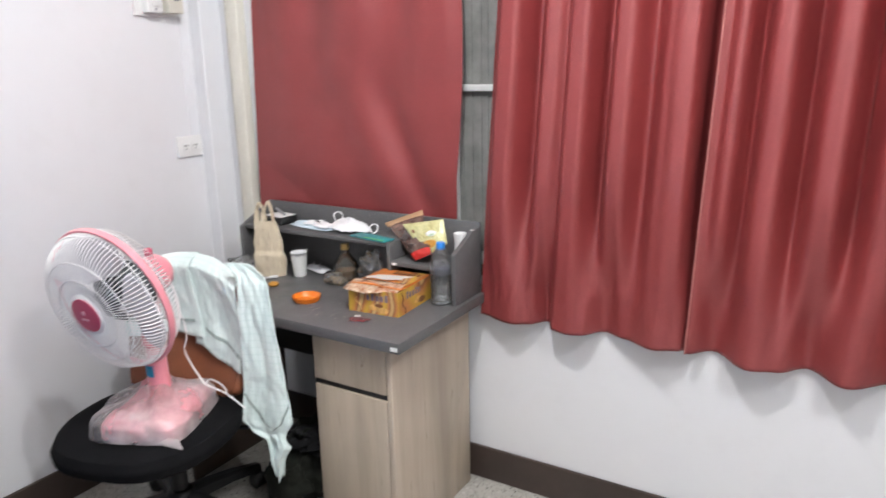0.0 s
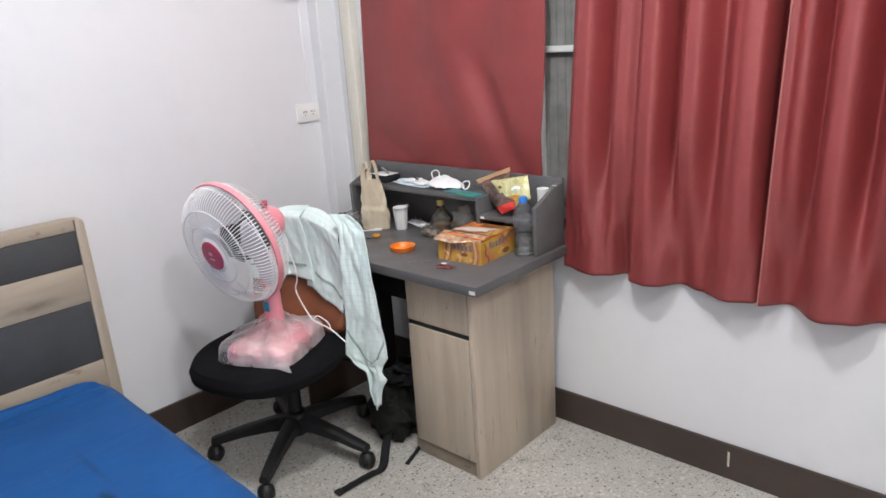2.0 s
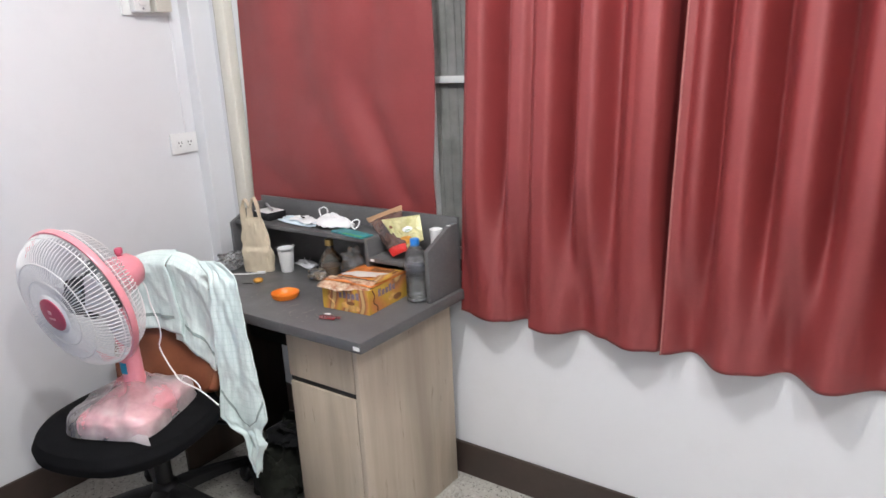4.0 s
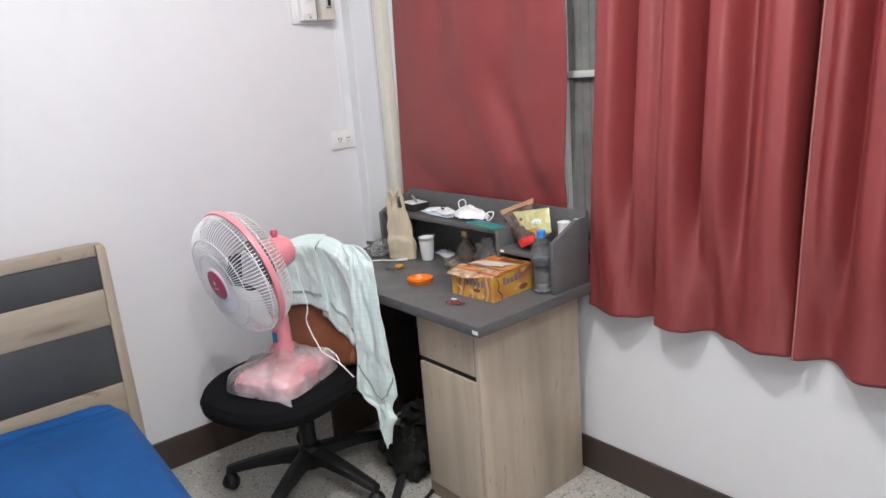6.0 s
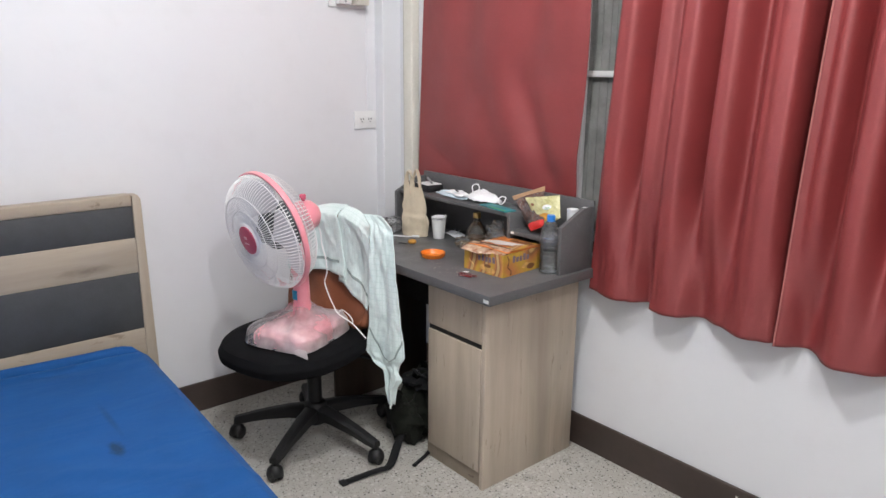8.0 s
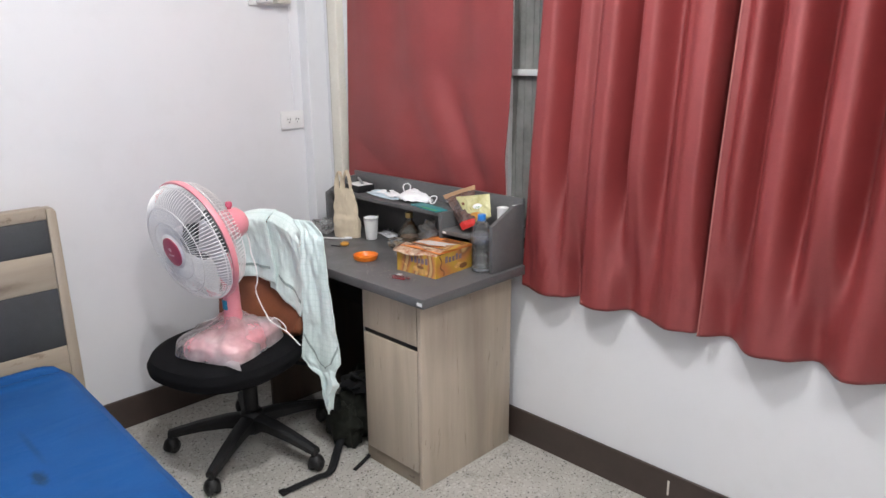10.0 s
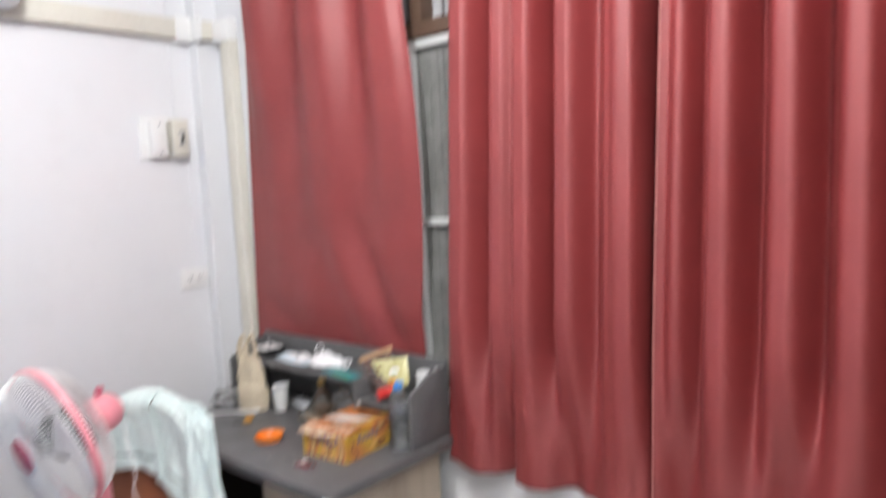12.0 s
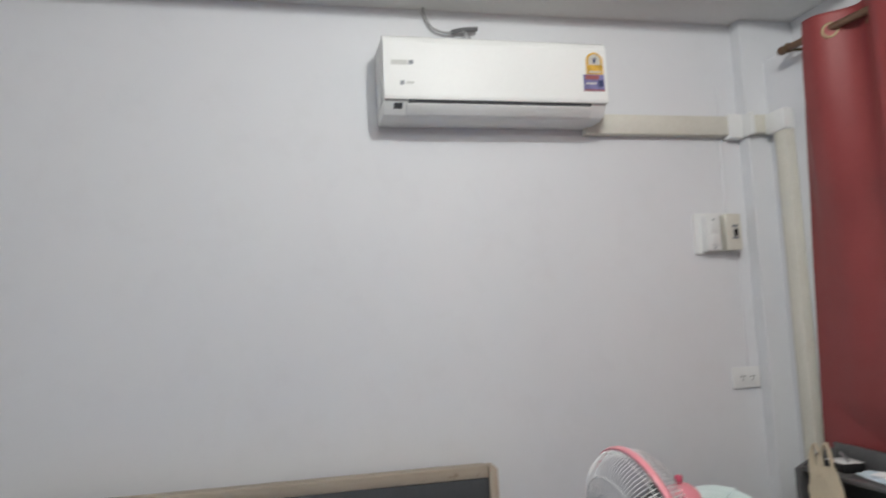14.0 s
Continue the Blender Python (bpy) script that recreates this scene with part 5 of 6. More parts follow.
bm = sheet(56, 34, bag_wall)
bmesh.ops.remove_doubles(bm, verts=bm.verts[:], dist=0.0003)
bmesh.ops.holes_fill(bm, edges=[e for e in bm.edges if e.is_boundary and e.verts[0].co.z < 0.01], sides=0)
part("sack", bm, KRAFT, bag)
part("handle", tube([(-0.030, -0.019, 0.185), (-0.029, -0.021, 0.225), (-0.025, -0.023, 0.262), (-0.016, -0.023, 0.284), (-0.004, -0.023, 0.266), (-0.002, -0.021, 0.230), (-0.004, -0.019, 0.185)], 0.0115, 8, 8, flat=0.30), KRAFT, bag)
part("handle", tube([(-0.006, -0.009, 0.185), (-0.004, -0.008, 0.235), (0.004, -0.007, 0.272), (0.014, -0.007, 0.286), (0.023, -0.008, 0.262), (0.029, -0.009, 0.225), (0.031, -0.009, 0.185)], 0.0115, 8, 8, flat=0.30), KRAFT, bag)

cup = thing("plastic_cup", "clear flared plastic cup packed with white tissue", "cup", (-1.628, 2.118, TOP))
part("wall", lathe([(0, 0.001), (0.0225, 0.0), (0.0240, 0.003), (0.0305, 0.082), (0.0293, 0.082), (0.0228, 0.005), (0, 0.005)], 36), WHITE, cup)
part("rim", lathe([(0.0305, 0.082), (0.0335, 0.089), (0.0362, 0.0955), (0.0366, 0.097), (0.0355, 0.097)], 36), CLEAR_PET, cup, "clear flared rim")


def packed(u, v):
    a = 2 * math.pi * u
    r, z = [(0.0, 0.058), (0.0255, 0.060), (0.0275, 0.074), (0.0300, 0.086), (0.0300, 0.092), (0.0150, 0.097), (0.0, 0.098)][round(6 * v)]
    k = 1 + 0.05 * noise.noise(Vector((2 * math.cos(a), 2 * math.sin(a), 40 * z)))
    return (r * k * math.cos(a), r * k * math.sin(a), z + 0.003 * noise.noise(Vector((3 * math.cos(a), 3 * math.sin(a), 5))) * (z > 0.07))


part("tissue_filling", sheet(30, 6, packed), fabric("white_tissue", (0.76, 0.76, 0.78), 0.9, 300), cup, "white tissue inside")

spare = thing("face_mask", "white face mask lying flat on the desk", "mask", (-1.612, 2.205, TOP), -10)
WHITE_CLOTH = fabric("soft_white_cloth", (0.74, 0.75, 0.78), 0.9, 300)
thicken(part("cloth", sheet(30, 18, lambda u, v: (0.125 * (u - 0.5) + 0.006 * math.sin(6 * v), 0.062 * (v - 0.5) * (1 - 0.25 * abs(2 * u - 1) ** 3) + 0.006 * math.sin(5 * u), 0.004 + 0.010 * (0.6 + noise.noise(Vector((4 * u, 3 * v, 1.3)))) * math.sin(math.pi * v) + 0.0015 * math.sin(28 * v))), WHITE_CLOTH, spare), 0.0014)
part("ear_loop", tube([(-0.050, 0.020, 0.006), (-0.068, 0.036, 0.014), (-0.052, 0.048, 0.018), (-0.034, 0.038, 0.012), (-0.032, 0.022, 0.008)], 0.0016, 6, 8), WHITE_CLOTH, spare)

ORANGE = varied("orange_plastic", (0.78, 0.20, 0.018), 0.33, 0, 0.06)
dish = thing("orange_dish", "small round orange plastic dish with a ribbed wall", "dish", (-1.405, 1.903, TOP))
part("bowl", lathe([(0, 0.003), (0.036, 0.003), (0.042, 0.010), (0.0455, 0.018), (0.0475, 0.019), (0.0475, 0.016), (0.0435, 0.008), (0.040, 0.0), (0, 0.0)], 48), ORANGE, dish)
bm = bmesh.new()
for k in range(28):
    a = 2 * math.pi * k / 28
    rod_between((0.0412 * math.cos(a), 0.0412 * math.sin(a), 0.003), (0.0468 * math.cos(a), 0.0468 * math.sin(a), 0.015), 0.0014, seg=6, bm=bm)
part("ribs", bm, ORANGE, dish)

SNACK = varied("yellow_snack", (0.55, 0.26, 0.04), 0.6, 0, 0.25, 60)
bm = ring((0, 0, 0.008), 0.011, 0.007, (0, 0, 1), 24, 10, squash=1.0)
solo("snack_ring", bm, SNACK, "small yellow ring-shaped snack on the desk", "snack", loc=(-1.622, 1.970, TOP))
bm = tube([(-0.025, -0.010, 0.002), (-0.008, 0.0, 0.0025), (0.012, 0.006, 0.002)], 0.0016, 6, 6)
solo("burnt_match", bm, BLACK, "thin dark burnt match on the desk", "match", loc=(-1.632, 1.938, TOP))

MAROON = film("maroon_sweet_wrapper", (0.24, 0.03, 0.035), 0.95, 0.25)
wr = thing("sweet_wrapper", "crumpled maroon and white sweet wrapper", "wrapper", (-1.127, 1.825, TOP), 20)
thicken(part("foil", sheet(22, 12, lambda u, v: (0.052 * (u - 0.5), 0.026 * (v - 0.5) * (0.7 + 0.6 * abs(u - 0.5)), 0.003 + 0.012 * math.sin(math.pi * v) * (0.6 + 0.5 * noise.noise(Vector((6 * u, 4 * v, 0)))))), MAROON, wr), 0.0008)
thicken(part("white_print", sheet(8, 6, lambda u, v: (0.018 * (u - 0.5), 0.012 * (v - 0.5), 0.0175 + 0.002 * noise.noise(Vector((5 * u, 5 * v, 3))))), WHITE, wr), 0.0006)
part("twist", sheet(6, 4, lambda u, v: (0.026 + 0.014 * u, (0.006 + 0.012 * u) * (v - 0.5), 0.006 + 0.004 * math.sin(9 * v))), MAROON, wr)

crumb_bm = bmesh.new()
r = random.Random(12)
for k in range(70):
    cx, cy = r.gauss(-1.26, 0.10), r.gauss(1.83, 0.04)
    if not (1.74 < cy < 2.0):
        continue
    sz = r.uniform(0.0007, 0.0020)
    m = Matrix.Translation((cx, cy, TOP + sz * 0.6)) @ Matrix.Rotation(r.uniform(0, 3), 4, "Z") @ Matrix.Diagonal((sz, sz * r.uniform(0.5, 1), sz * 0.6, 1))
    bmesh.ops.create_icosphere(crumb_bm, subdivisions=1, radius=1.0, matrix=m)
solo("crumbs", crumb_bm, varied("pale_crumbs", (0.42, 0.38, 0.33), 0.8), "pale crumbs scattered on the desktop", "crumbs", "stuff")


def pouch_print(name, dark, light, scale):
    """Printed film pouch: crinkled and glossy."""
    m, nt, b = nodes_of(name, 0.18)
    v = tex_coords(nt)
    nt.links.new(ramp(nt, noise_tex(nt, v, scale, 4, 0.6), [(0.35, dark), (0.65, light)]), b.inputs["Base Color"])
    b.inputs["Coat Weight"].default_value = 1.0
    b.inputs["Coat Roughness"].default_value = 0.06
    bump(nt, b, noise_tex(nt, v, 22, 3, 0.5, 2.0), 0.9, 0.014)
    return m


def carton_print():
    m, nt, b = nodes_of("yellow_carton_print", 0.42)
    v = tex_coords(nt)
    w = nt.nodes.new("ShaderNodeTexWave")
    w.inputs["Scale"].default_value = 5.0
    w.inputs["Distortion"].default_value = 7.0
    w.inputs["Detail"].default_value = 1.0
    nt.links.new(v, w.inputs["Vector"])
    c = ramp(nt, w.outputs["Fac"], [(0.0, (0.58, 0.36, 0.05)), (0.30, (0.56, 0.27, 0.06)), (0.62, (0.50, 0.19, 0.07)), (0.86, (0.26, 0.11, 0.05)), (0.94, (0.58, 0.38, 0.18))])
    wear = ramp(nt, noise_tex(nt, v, 30, 5, 0.6), [(0.3, (0.78, 0.76, 0.72)), (0.6, (1, 1, 1))])
    nt.links.new(mixed(nt, 0.6, c, wear, "MULTIPLY"), b.inputs["Base Color"])
    bump(nt, b, noise_tex(nt, v, 60, 3), 0.1, 0.001)
    return m


CARTON = carton_print()
CARTON_ORANGE = varied("orange_carton_print", (0.60, 0.19, 0.04), 0.42, 0, 0.25, 30)
CARTON_IN = varied("white_carton_inside", (0.62, 0.58, 0.53), 0.7, 0, 0.08)
CARTON_TORN = pouch_print("torn_carton_print", (0.34, 0.11, 0.04), (0.72, 0.56, 0.40), 34)
PRINT_VIOLET = varied("violet_grey_print", (0.20, 0.15, 0.19), 0.5, 0, 0.3, 80)
PRINT_CREAM = varied("biscuit_print", (0.62, 0.36, 0.12), 0.5, 0, 0.3, 60)
PRINT_BROWN = varied("brown_print", (0.20, 0.08, 0.03), 0.5)
BWX, BDY, BH = 0.186, 0.214, 0.080
cart = thing("snack_carton", "opened yellow and orange snack carton with a torn flap", "box", (-1.030, 1.908, TOP), 4)
part("front_wall", box(-BWX, 0, 0, 0.0016, 0, BH), CARTON, cart, "", False)
part("back_wall", box(-BWX, 0, BDY - 0.0016, BDY, 0, BH), CARTON, cart, "", False)
part("side_wall", box(-0.0016, 0, 0.0016, BDY - 0.0016, 0, BH), CARTON, cart, "", False)
part("side_wall", box(-BWX, -BWX + 0.0016, 0.0016, BDY - 0.0016, 0, BH), CARTON, cart, "", False)
part("bottom", box(-BWX + 0.0016, -0.0016, 0.0016, BDY - 0.0016, 0, 0.0016), CARTON_IN, cart, "", False)
lid = part("lid", sheet(14, 14, lambda u, v: (-BWX + BWX * u * 1.0, 0.020 + (BDY - 0.016) * v, BH + 0.002 + 0.007 * (1 - v) ** 2 * (0.5 + 0.5 * (1 - u)) + 0.002 * math.sin(4 * u) * (1 - v))), CARTON_ORANGE, cart, "orange lid, bent up")
thicken(lid, 0.0015)
torn = part("torn_strip", sheet(30, 8, lambda u, v: (-BWX - 0.014 + (BWX + 0.004) * u, 0.036 + 0.030 * v - 0.052 * (1 - v) * (1.0 - 0.45 * ease(0.55, 1.0, u) + 0.25 * noise.noise(Vector((9 * u, 0.5, 2)))), BH + 0.0105 - 0.016 * (1 - v) ** 2 + 0.003 * math.sin(11 * u) * (1 - v))), CARTON_TORN, cart, "torn carton edge with biscuit print")
thicken(torn, 0.0014)
part("lid_print", sheet(4, 10, lambda u, v: (-0.050 + 0.048 * u, 0.050 + 0.155 * v, BH + 0.0062 + 0.004 * (1 - v) ** 2)), CARTON, cart)
part("lid_blank", sheet(14, 8, lambda u, v: (-0.165 + 0.125 * u - 0.012 * math.sin(5 * v), 0.078 + 0.058 * v + 0.020 * u + 0.006 * math.sin(9 * u) * (1 - v), BH + 0.0095 - 0.002 * v)), CARTON_IN, cart, "grey bare card where the print is torn off")
for k in range(6):
    part("printed_bar", box(-0.112 + 0.017 * k, -0.100 + 0.017 * k, 0.160, 0.186 + 0.006 * (k in (0, 4)), BH + 0.0072, BH + 0.0082), PRINT_BROWN, cart, "", False)
for k in range(5):
    part("printed_bar", box(-0.118 + 0.017 * k, -0.106 + 0.017 * k, -0.0007, 0.0, 0.044, 0.062 + 0.005 * (k in (1, 4))), PRINT_VIOLET, cart, "", False)
    part("printed_bar", box(0.0, 0.0007, 0.050 + 0.019 * k, 0.064 + 0.019 * k, 0.046, 0.064 + 0.006 * (k in (0, 3))), PRINT_VIOLET, cart, "", False)


def oval(cx, cz, rx, rz, face, mat, name="biscuit_picture", lift=0.0006):
    pts = [(cx + rx * math.cos(2 * math.pi * k / 18), cz + rz * math.sin(2 * math.pi * k / 18)) for k in range(18)]
    bm = prism(pts, "y", -lift, 0.0) if face == "front" else prism(pts, "x", 0.0, lift)
    part(name, bm, mat, cart, "", False)


oval(-0.085, 0.022, 0.026, 0.011, "front", PRINT_CREAM)
oval(-0.060, 0.015, 0.024, 0.010, "front", PRINT_CREAM, lift=0.0010)
oval(-0.072, 0.030, 0.016, 0.006, "front", PRINT_BROWN, lift=0.0013)
oval(0.125, 0.024, 0.026, 0.010, "side", PRINT_CREAM)
oval(0.150, 0.018, 0.022, 0.010, "side", PRINT_BROWN, lift=0.0010)
part("swirl_print", tube([(-0.165, -0.0002, 0.075), (-0.150, -0.0002, 0.058), (-0.160, -0.0002, 0.040), (-0.138, -0.0002, 0.022), (-0.142, -0.0002, 0.004)], 0.0028, 6, 6, flat=0.3), PRINT_CREAM, cart)
part("swirl_print", tube([(0.0002, 0.020, 0.076), (0.0002, 0.030, 0.055), (0.0002, 0.024, 0.035), (0.0002, 0.042, 0.018), (0.0002, 0.040, 0.003)], 0.0028, 6, 6, flat=0.8), PRINT_BROWN, cart)

# Milkiness stands in for the brightness that refraction would give the water.
WATER = film("bottle_water", (0.94, 0.97, 0.97), 0.13, 0.05, 30.0, 0.5)
CAP_BLUE = varied("blue_cap_plastic", (0.015, 0.19, 0.58), 0.4, 0, 0.05)
bot = thing("water_bottle", "clear plastic water bottle with a blue cap, one third full", "bottle", (-0.986, 2.096, TOP))
prof = [(0, 0.004), (0.020, 0.002), (0.030, 0.0), (0.0325, 0.008)]
for k in range(7):
    z = 0.014 + 0.015 * k
    prof += [(0.0325, z), (0.0325, z + 0.005), (0.0300, z + 0.0078), (0.0300, z + 0.0100), (0.0325, z + 0.0128)]
prof += [(0.0328, 0.124), (0.0325, 0.140), (0.027, 0.165), (0.016, 0.183), (0.0125, 0.188), (0.0125, 0.196)]
part("shell", lathe([(1.1 * q, z) for q, z in prof], 36), CLEAR_PET, bot)
part("water", lathe([(0, 0.005), (0.029, 0.004), (0.0322, 0.012), (0.0322, 0.066), (0, 0.066)], 32), WATER, bot)
# Milky ring whose paleness imitates light gathered in the bottle base.
part("foot", lathe([(0.012, 0.010), (0.022, 0.0105), (0.031, 0.0045), (0.0335, 0.008), (0.0338, 0.013)], 36), film("bottle_foot_caustic", (0.86, 0.92, 0.98), 0.85, 0.08, 90.0, 0.6), bot, "pale ring in the bottle foot, standing in for refracted light")
part("cap", lathe([(0, 0.207), (0.0135, 0.207), (0.0148, 0.205), (0.0148, 0.190), (0.0, 0.190)], 32), CAP_BLUE, bot, "blue screw cap")
part("cap_ring", lathe([(0.013, 0.188), (0.0148, 0.188), (0.0148, 0.185), (0.013, 0.185)], 32), CAP_BLUE, bot)
part("label_print", lathe([(0.0364, 0.104), (0.0367, 0.112), (0.0367, 0.136), (0.0364, 0.139)], 36), film("pale_label_print", (0.40, 0.44, 0.55), 0.16, 0.3, 90.0), bot, "thin clear label with pale blue print")

GLASS = film("clear_brownish_glass", (0.46, 0.42, 0.35), 0.12, 0.07, 12.0, 0.35)
GOLD = varied("gold_cap_metal", (0.52, 0.36, 0.13), 0.3, 0.7, 0.1)
gb = thing("glass_bottle", "small dark glass bottle with a gold cap", "bottle", (-1.445, 2.168, TOP))
part("glass", lathe([(0, 0.003), (0.040, 0.0), (0.046, 0.006), (0.047, 0.040), (0.040, 0.064), (0.022, 0.088), (0.0135, 0.102), (0.0135, 0.116)], 36), GLASS, gb)
part("contents", lathe([(0, 0.004), (0.036, 0.005), (0.037, 0.035), (0, 0.036)], 28), varied("amber_contents", (0.13, 0.055, 0.015), 0.3), gb)
part("cap", lathe([(0, 0.134), (0.014, 0.134), (0.0155, 0.132), (0.0155, 0.112), (0, 0.112)], 28), GOLD, gb, "gold screw cap")

nb = thing("nut_packet", "small clear packet of pale nuts", "packet", (-1.436, 2.092, TOP))
r = random.Random(31)
bm = bmesh.new()
for k in range(26):
    m = Matrix.Translation((r.uniform(-0.034, 0.030), r.uniform(-0.016, 0.016), r.uniform(0.006, 0.022))) @ Euler((r.uniform(0, 3), r.uniform(0, 3), r.uniform(0, 3))).to_matrix().to_4x4() @ Matrix.Diagonal((0.009, 0.0055, 0.0055, 1))
    bmesh.ops.create_icosphere(bm, subdivisions=1, radius=1.0, matrix=m)
ob = part("nuts", bm, varied("pale_nut", (0.45, 0.33, 0.20), 0.6, 0, 0.3, 60), nb)
tagged(ob, kind="stuff")


def puff(cx, cy, cz, rx, ry, rz, seed, nu=30, nv=18, rough=0.28):
    def where(u, v):
        a, t = 2 * math.pi * u, math.pi * v
        d = Vector((math.sin(t) * math.cos(a), math.sin(t) * math.sin(a), math.cos(t)))
        k = 1 + rough * noise.noise(d * 2.2 + Vector((seed, 0, 0))) + 0.5 * rough * noise.noise(d * 5.5 + Vector((0, seed, 0)))
        return Vector((cx + rx * k * d.x, cy + ry * k * d.y, max(0.0012, cz + rz * k * d.z)))

    bm = sheet(nu, nv, where)
    bmesh.ops.remove_doubles(bm, verts=bm.verts[:], dist=0.0003)
    return bm


part("film", puff(0, 0, 0.020, 0.046, 0.024, 0.024, 4.0), CLEAR_FILM, nb, "clear film")
pb = thing("plastic_food_bag", "crumpled clear plastic bag with a yellow scrap inside", "bag", (-1.315, 2.150, TOP))
part("film", puff(0, 0, 0.052, 0.050, 0.030, 0.060, 9.0, 36, 24, 0.40), CLEAR_FILM, pb, "clear crumpled film")
part("knot", puff(0.030, -0.010, 0.115, 0.016, 0.012, 0.018, 2.0, 18, 12, 0.5), CLEAR_FILM, pb)
part("scrap", puff(-0.008, 0, 0.016, 0.024, 0.014, 0.012, 6.0, 16, 10), SNACK, pb, "yellow scrap")
pb2 = thing("crumpled_film", "crumpled thin clear film at the back of the desk", "plastic film", (-1.855, 2.035, TOP))
part("film", puff(0, 0, 0.030, 0.050, 0.055, 0.034, 15.0, 36, 22, 0.55), CLEAR_FILM, pb2)
cb = thing("charging_cable", "thin white charging cable with two plugs", "cable", (-1.83, 1.965, TOP))
part("cord", tube([(-0.02, -0.06, 0.004), (0.02, -0.03, 0.004), (0.06, 0.015, 0.005), (0.10, 0.045, 0.004), (0.135, 0.075, 0.004)], 0.0028, 8), WIRE_WHITE, cb)
part("plug", tube([(0.128, 0.068, 0.006), (0.150, 0.088, 0.006)], 0.0055, 8, 3), WHITE, cb)
part("plug", box(-0.045, 0.0, -0.085, -0.055, 0.0, 0.022, 0.004), WHITE, cb)

# ---- things on the hutch ----
SH = 0.9303
MASK_W = fabric("white_mask_cloth", (0.80, 0.80, 0.81), 0.85, 500)
MASK_B = fabric("pale_blue_mask_cloth", (0.60, 0.71, 0.78), 0.85, 500)
mk = thing("face_mask", "white moulded face mask with ear loops", "mask", (-1.450, 2.190, SH), 4)


def mask_cup(u, v):
    """A cupped mask lying on its side: a raised ridge, a flat border and a crumpled edge."""
    rim = (1 - abs(2 * u - 1) ** 2.2)
    x = 0.185 * (u - 0.5) + 0.014 * math.sin(4 * v)
    y = 0.112 * (v - 0.5) * (0.55 + 0.45 * rim) + 0.012 * math.sin(7 * u)
    full = max(0.0, math.sin(math.pi * u)) ** 0.7 * max(0.0, math.sin(math.pi * (0.06 + 0.90 * v))) ** 0.8
    z = 0.004 + 0.034 * full + 0.010 * full * math.exp(-((v - 0.62) / 0.06) ** 2) + 0.010 * noise.noise(Vector((4 * u, 5 * v, 2))) * full + 0.004 * noise.noise(Vector((12 * u, 11 * v, 6)))
    return (x, y, max(0.0025, z))


thicken(part("cloth", sheet(48, 30, mask_cup), MASK_W, mk), 0.002)
part("nose_fold", tube([(-0.075, -0.030, 0.010), (-0.030, -0.046, 0.016), (0.020, -0.048, 0.016), (0.066, -0.030, 0.010)], 0.0035, 8, 6, flat=0.6), MASK_W, mk)
part("ear_loop", tube([(0.055, 0.020, 0.030), (0.085, 0.004, 0.026), (0.118, -0.024, 0.018), (0.142, -0.040, 0.010), (0.150, -0.028, 0.016), (0.136, 0.000, 0.030), (0.120, -0.012, 0.032), (0.118, -0.044, 0.012)], 0.0024, 6, 8), MASK_W, mk)
part("ear_loop", tube([(-0.060, 0.020, 0.022), (-0.078, 0.034, 0.046), (-0.060, 0.042, 0.056), (-0.040, 0.036, 0.046), (-0.036, 0.024, 0.030)], 0.0024, 6, 8), MASK_W, mk)
mk2 = thing("face_mask", "crumpled pale blue and white surgical mask", "mask", (-1.590, 2.176, SH), -8)
thicken(part("cloth", sheet(40, 22, lambda u, v: (0.215 * (u - 0.5) + 0.010 * math.sin(5 * v), 0.088 * (v - 0.5) * (0.75 + 0.25 * math.sin(math.pi * u)), 0.004 + 0.012 * math.sin(math.pi * v) * (0.6 + noise.noise(Vector((5 * u, 4 * v, 8)))) + 0.002 * math.sin(7 * math.pi * v))), MASK_B, mk2), 0.0016)
part("white_side", sheet(24, 12, lambda u, v: (-0.030 + 0.135 * u, 0.066 * (v - 0.5) + 0.008 * math.sin(6 * u), 0.0155 + 0.009 * math.sin(math.pi * v) * (0.7 + noise.noise(Vector((4 * u, 4 * v, 3)))) + 0.002 * math.sin(6 * math.pi * v))), MASK_W, mk2, "white inner side folded over")
part("nose_wire", tube([(0.020, -0.010, 0.030), (0.036, -0.018, 0.030), (0.046, -0.014, 0.028)], 0.0030, 6, 4), BLACK, mk2)
gp = thing("paper_packet", "flat teal and green paper packet under the masks", "packet", (-1.290, 2.128, SH), -10)
part("packet", box(-0.085, 0.085, -0.025, 0.030, 0.0, 0.005, 0.001), varied("teal_packet_print", (0.03, 0.25, 0.27), 0.4, 0, 0.35, 25), gp)
part("printed_bar", box(-0.02, 0.080, -0.0252, -0.010, 0.0049, 0.0056), varied("green_packet_print", (0.05, 0.30, 0.12), 0.4), gp, "", False)
bk = thing("black_case", "small black case with a white card on it", "case", (-1.770, 2.180, SH), -8)
part("case", box(-0.055, 0.055, -0.04, 0.04, 0.0, 0.032, 0.004), BLACK, bk)
part("card", box(-0.035, 0.060, -0.045, 0.030, 0.0325, 0.0345, 0.0005), WHITE, bk, "white card")
part("pen", rod_between((-0.045, 0.02, 0.048), (0.055, -0.02, 0.042), 0.005, seg=10), varied("grey_pen", (0.30, 0.30, 0.31), 0.4), bk)
LOW = 0.8673


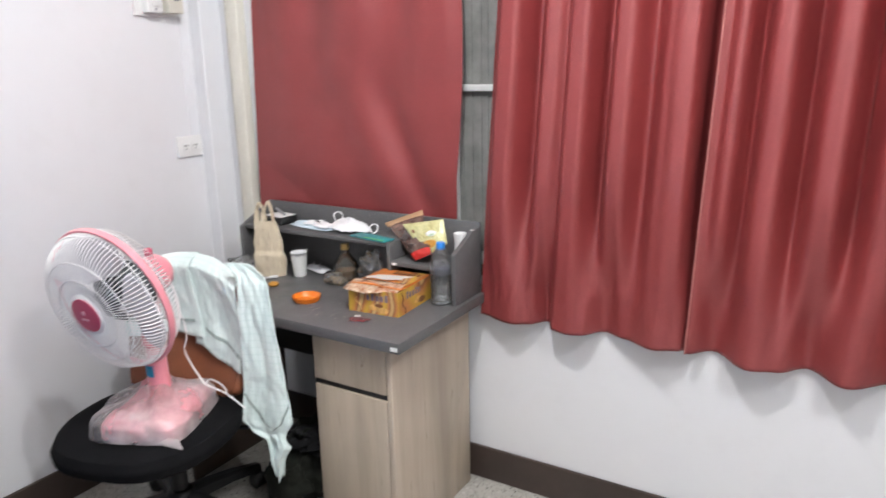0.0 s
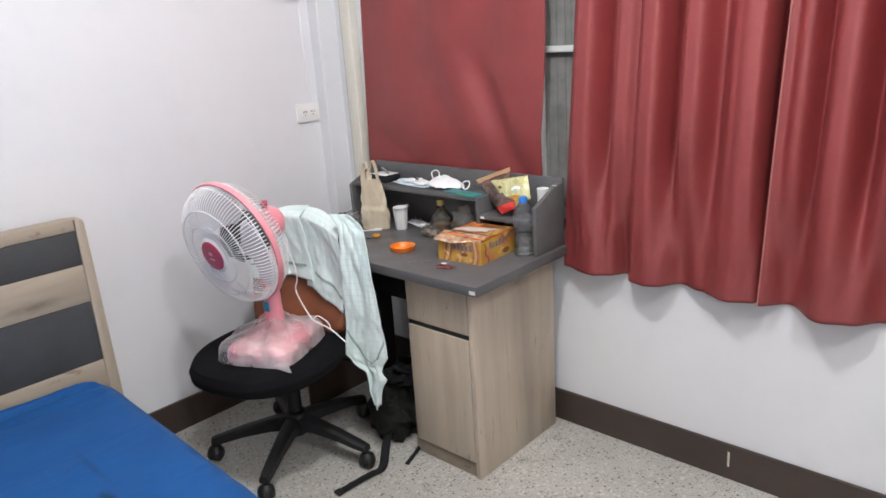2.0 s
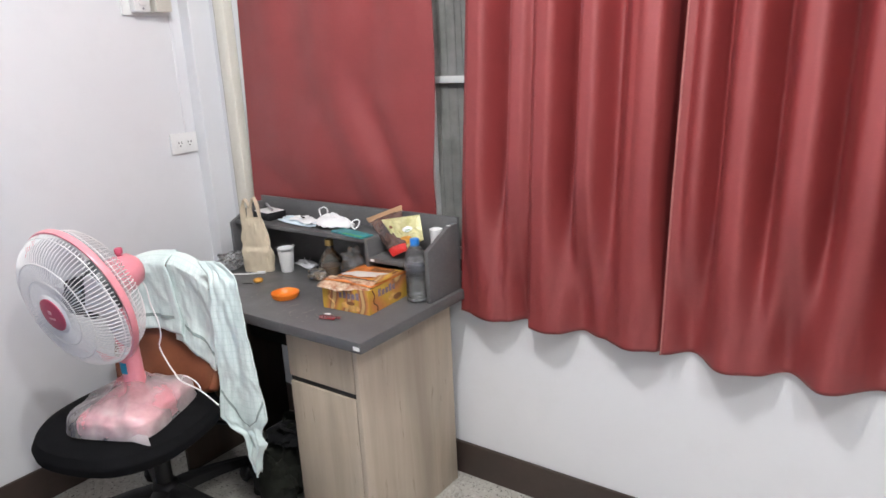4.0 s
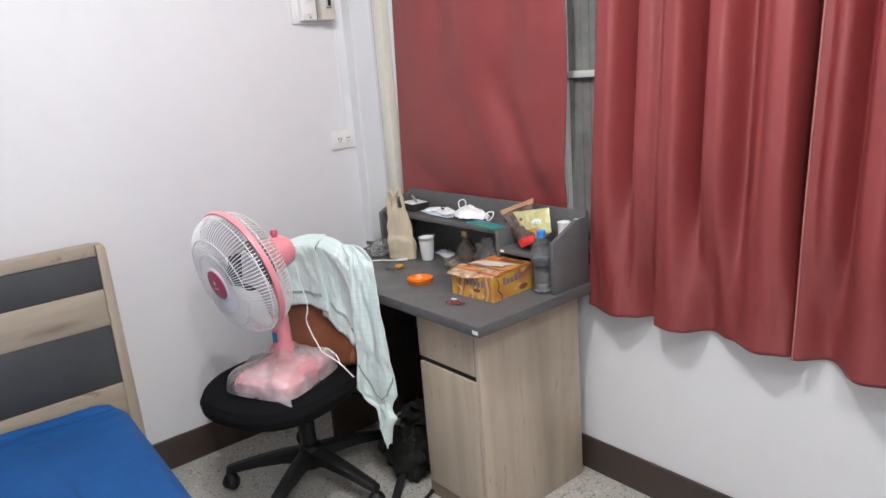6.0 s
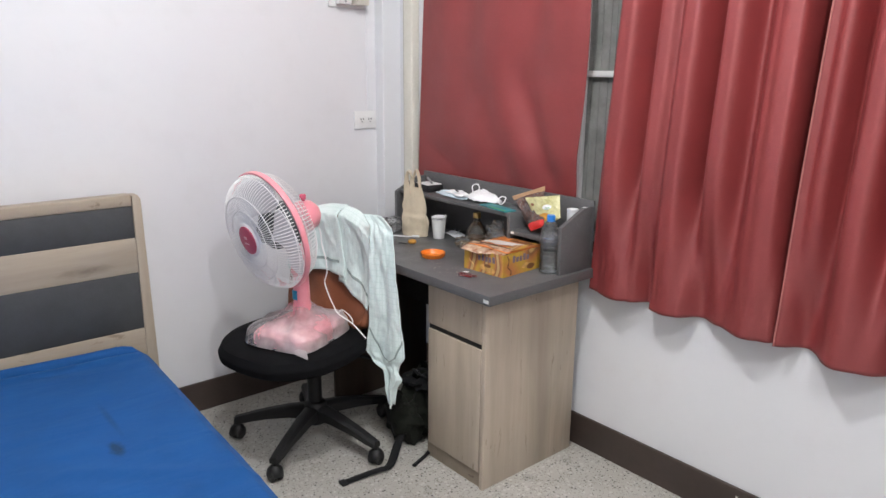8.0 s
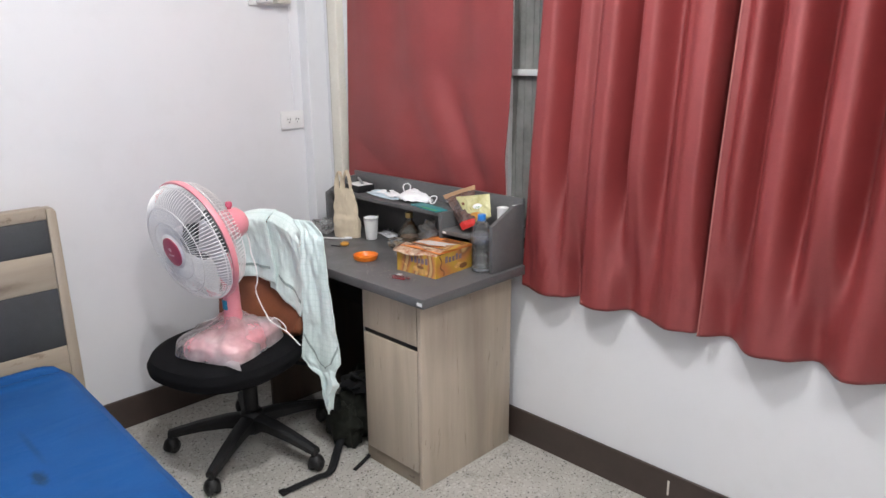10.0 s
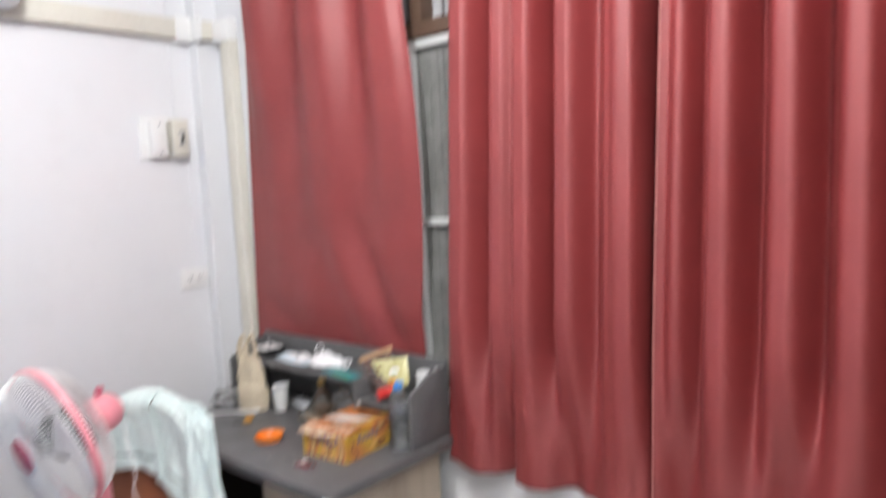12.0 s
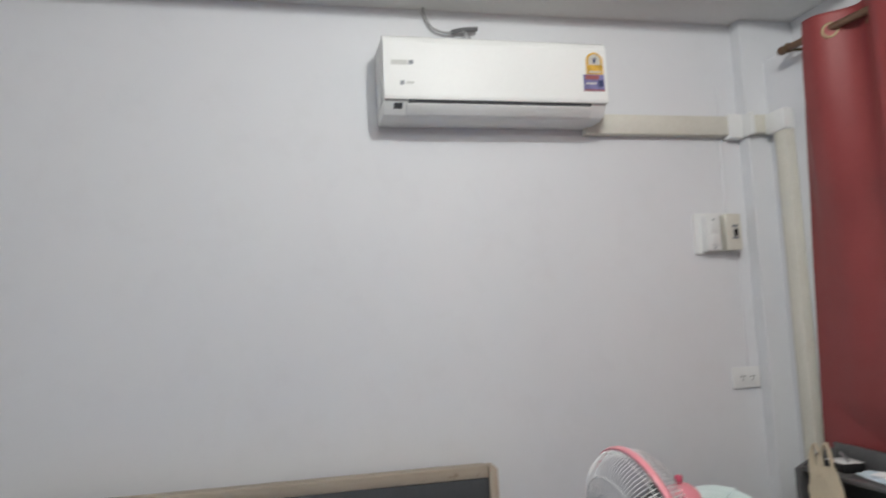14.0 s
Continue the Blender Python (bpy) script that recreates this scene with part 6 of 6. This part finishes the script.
def packet(name, label, corners, mat, plump=0.012):
    """A flat plump pouch between four corners (low left, low right, high left, high right)."""
    c = [Vector(q) for q in corners]
    p = thing(name, label, "packet", c[0])
    out = (c[1] - c[0]).cross(c[2] - c[0]).normalized()

    def at(u, v, lift=0.0):
        low, high = c[0] + (c[1] - c[0]) * u, c[2] + (c[3] - c[2]) * u
        crumple = 0.0035 * noise.noise(Vector((7 * u, 8 * v, 40 * c[0].x))) + 0.0026 * noise.noise(Vector((17 * u + 6 * v, 6 * v, 3))) + 0.0012 * noise.noise(Vector((30 * u, 26 * v, 8)))
        full = max(0.0, math.sin(math.pi * u)) ** 0.6 * max(0.0, math.sin(math.pi * v)) ** 0.5
        return low + (high - low) * v - c[0] + out * (lift * full + crumple * (0.3 + 0.7 * full))

    bm = sheet(48, 52, lambda u, v: at(u, v, plump))
    sheet(24, 26, lambda u, v: at(u, v, -0.4 * plump), bm)
    part("pouch", bm, mat, p)
    return p, at


BROWN_P = pouch_print("brown_see_through_pouch", (0.040, 0.015, 0.012), (0.17, 0.09, 0.065), 13)
TAN_STRIP = varied("tan_card_strip", (0.40, 0.24, 0.13), 0.6)
YELLOW_P = pouch_print("pale_yellow_pouch", (0.50, 0.46, 0.20), (0.66, 0.64, 0.34), 20)
p, at = packet("snack_packet", "glossy brown snack pouch leaning in the shelf, red at the bottom", ((-1.098, 2.115, 0.876), (-1.035, 2.118, 0.906), (-1.268, 2.200, 0.962), (-1.135, 2.222, 1.014)), BROWN_P)
part("red_end", sheet(16, 6, lambda u, v: at(0.02 + 0.96 * u, 0.0 + 0.17 * v, 0.0165)), varied("red_pouch_end", (0.55, 0.025, 0.02), 0.3), p)
thicken(part("card_strip", sheet(16, 4, lambda u, v: at(-0.04 + 1.06 * u, 0.95 + 0.13 * v, 0.0) + Vector((0, 0, 0.002))), TAN_STRIP, p, "tan card strip"), 0.002)
p, at = packet("snack_packet", "pale yellow snack pouch with a round badge, leaning in the shelf", ((-1.070, 2.138, 0.890), (-0.998, 2.160, 0.936), (-1.183, 2.168, 0.983), (-1.030, 2.188, 1.012)), YELLOW_P, 0.016)
for cu, cv, ru, rv, mt in ((0.16, 0.72, 0.055, 0.05, PRINT_BROWN), (0.62, 0.52, 0.15, 0.10, WHITE), (0.62, 0.47, 0.09, 0.05, varied("green_badge", (0.10, 0.30, 0.07), 0.5)), (0.40, 0.22, 0.26, 0.12, SNACK)):
    part("badge_print", sheet(14, 3, lambda u, v: at(cu + ru * v * math.cos(2 * math.pi * u), cv + rv * v * math.sin(2 * math.pi * u), 0.0185)), mt, p)
wc = thing("paper_cup", "white paper cup standing in the low shelf", "cup", (-0.962, 2.182, LOW))
part("wall", lathe([(0, 0.001), (0.017, 0.0), (0.0205, 0.100), (0.0222, 0.104), (0.0207, 0.105), (0.0192, 0.100), (0.016, 0.004), (0, 0.004)], 30), WHITE, wc)

# ---- floor: backpack and straps under the desk ----
CAMO = fabric("dark_olive_bag_cloth", (0.010, 0.011, 0.008), 0.85, 350, 0.03, 0.6)
bp = thing("backpack", "slumped black and olive backpack with loose straps", "backpack", (-1.435, 1.93, 0))
part("body", puff(0, 0.02, 0.130, 0.122, 0.158, 0.150, 21.0, 40, 28, 0.30), CAMO, bp)
part("pocket", puff(-0.020, -0.125, 0.085, 0.100, 0.070, 0.095, 27.0, 32, 22, 0.35), CAMO, bp)
part("flap", puff(0.015, -0.02, 0.235, 0.090, 0.110, 0.035, 33.0, 30, 16, 0.4), fabric("black_bag_cloth", (0.007, 0.007, 0.008), 0.85, 350, 0.02), bp)
STRAP = fabric("black_webbing", (0.010, 0.010, 0.011), 0.8, 900, 0.05)
part("strap", tube([(0.010, -0.150, 0.070), (0.030, -0.190, 0.040), (0.060, -0.235, 0.014), (0.110, -0.290, 0.007), (0.134, -0.330, 0.007), (0.128, -0.365, 0.008), (0.120, -0.430, 0.006), (0.115, -0.505, 0.006)], 0.0165, 8, 8, flat=0.28), STRAP, bp)
part("strap", tube([(0.150, -0.130, 0.02), (0.158, -0.165, 0.007), (0.185, -0.245, 0.005)], 0.009, 8, 6, flat=0.3), STRAP, bp)
part("strap_end", box(0.099, 0.131, -0.522, -0.498, 0.001, 0.013, 0.003), BLACK, bp)
part("grab_loop", tube([(-0.02, -0.06, 0.265), (-0.01, -0.09, 0.285), (0.03, -0.10, 0.285), (0.05, -0.07, 0.262)], 0.009, 8, 6, flat=0.4), STRAP, bp)
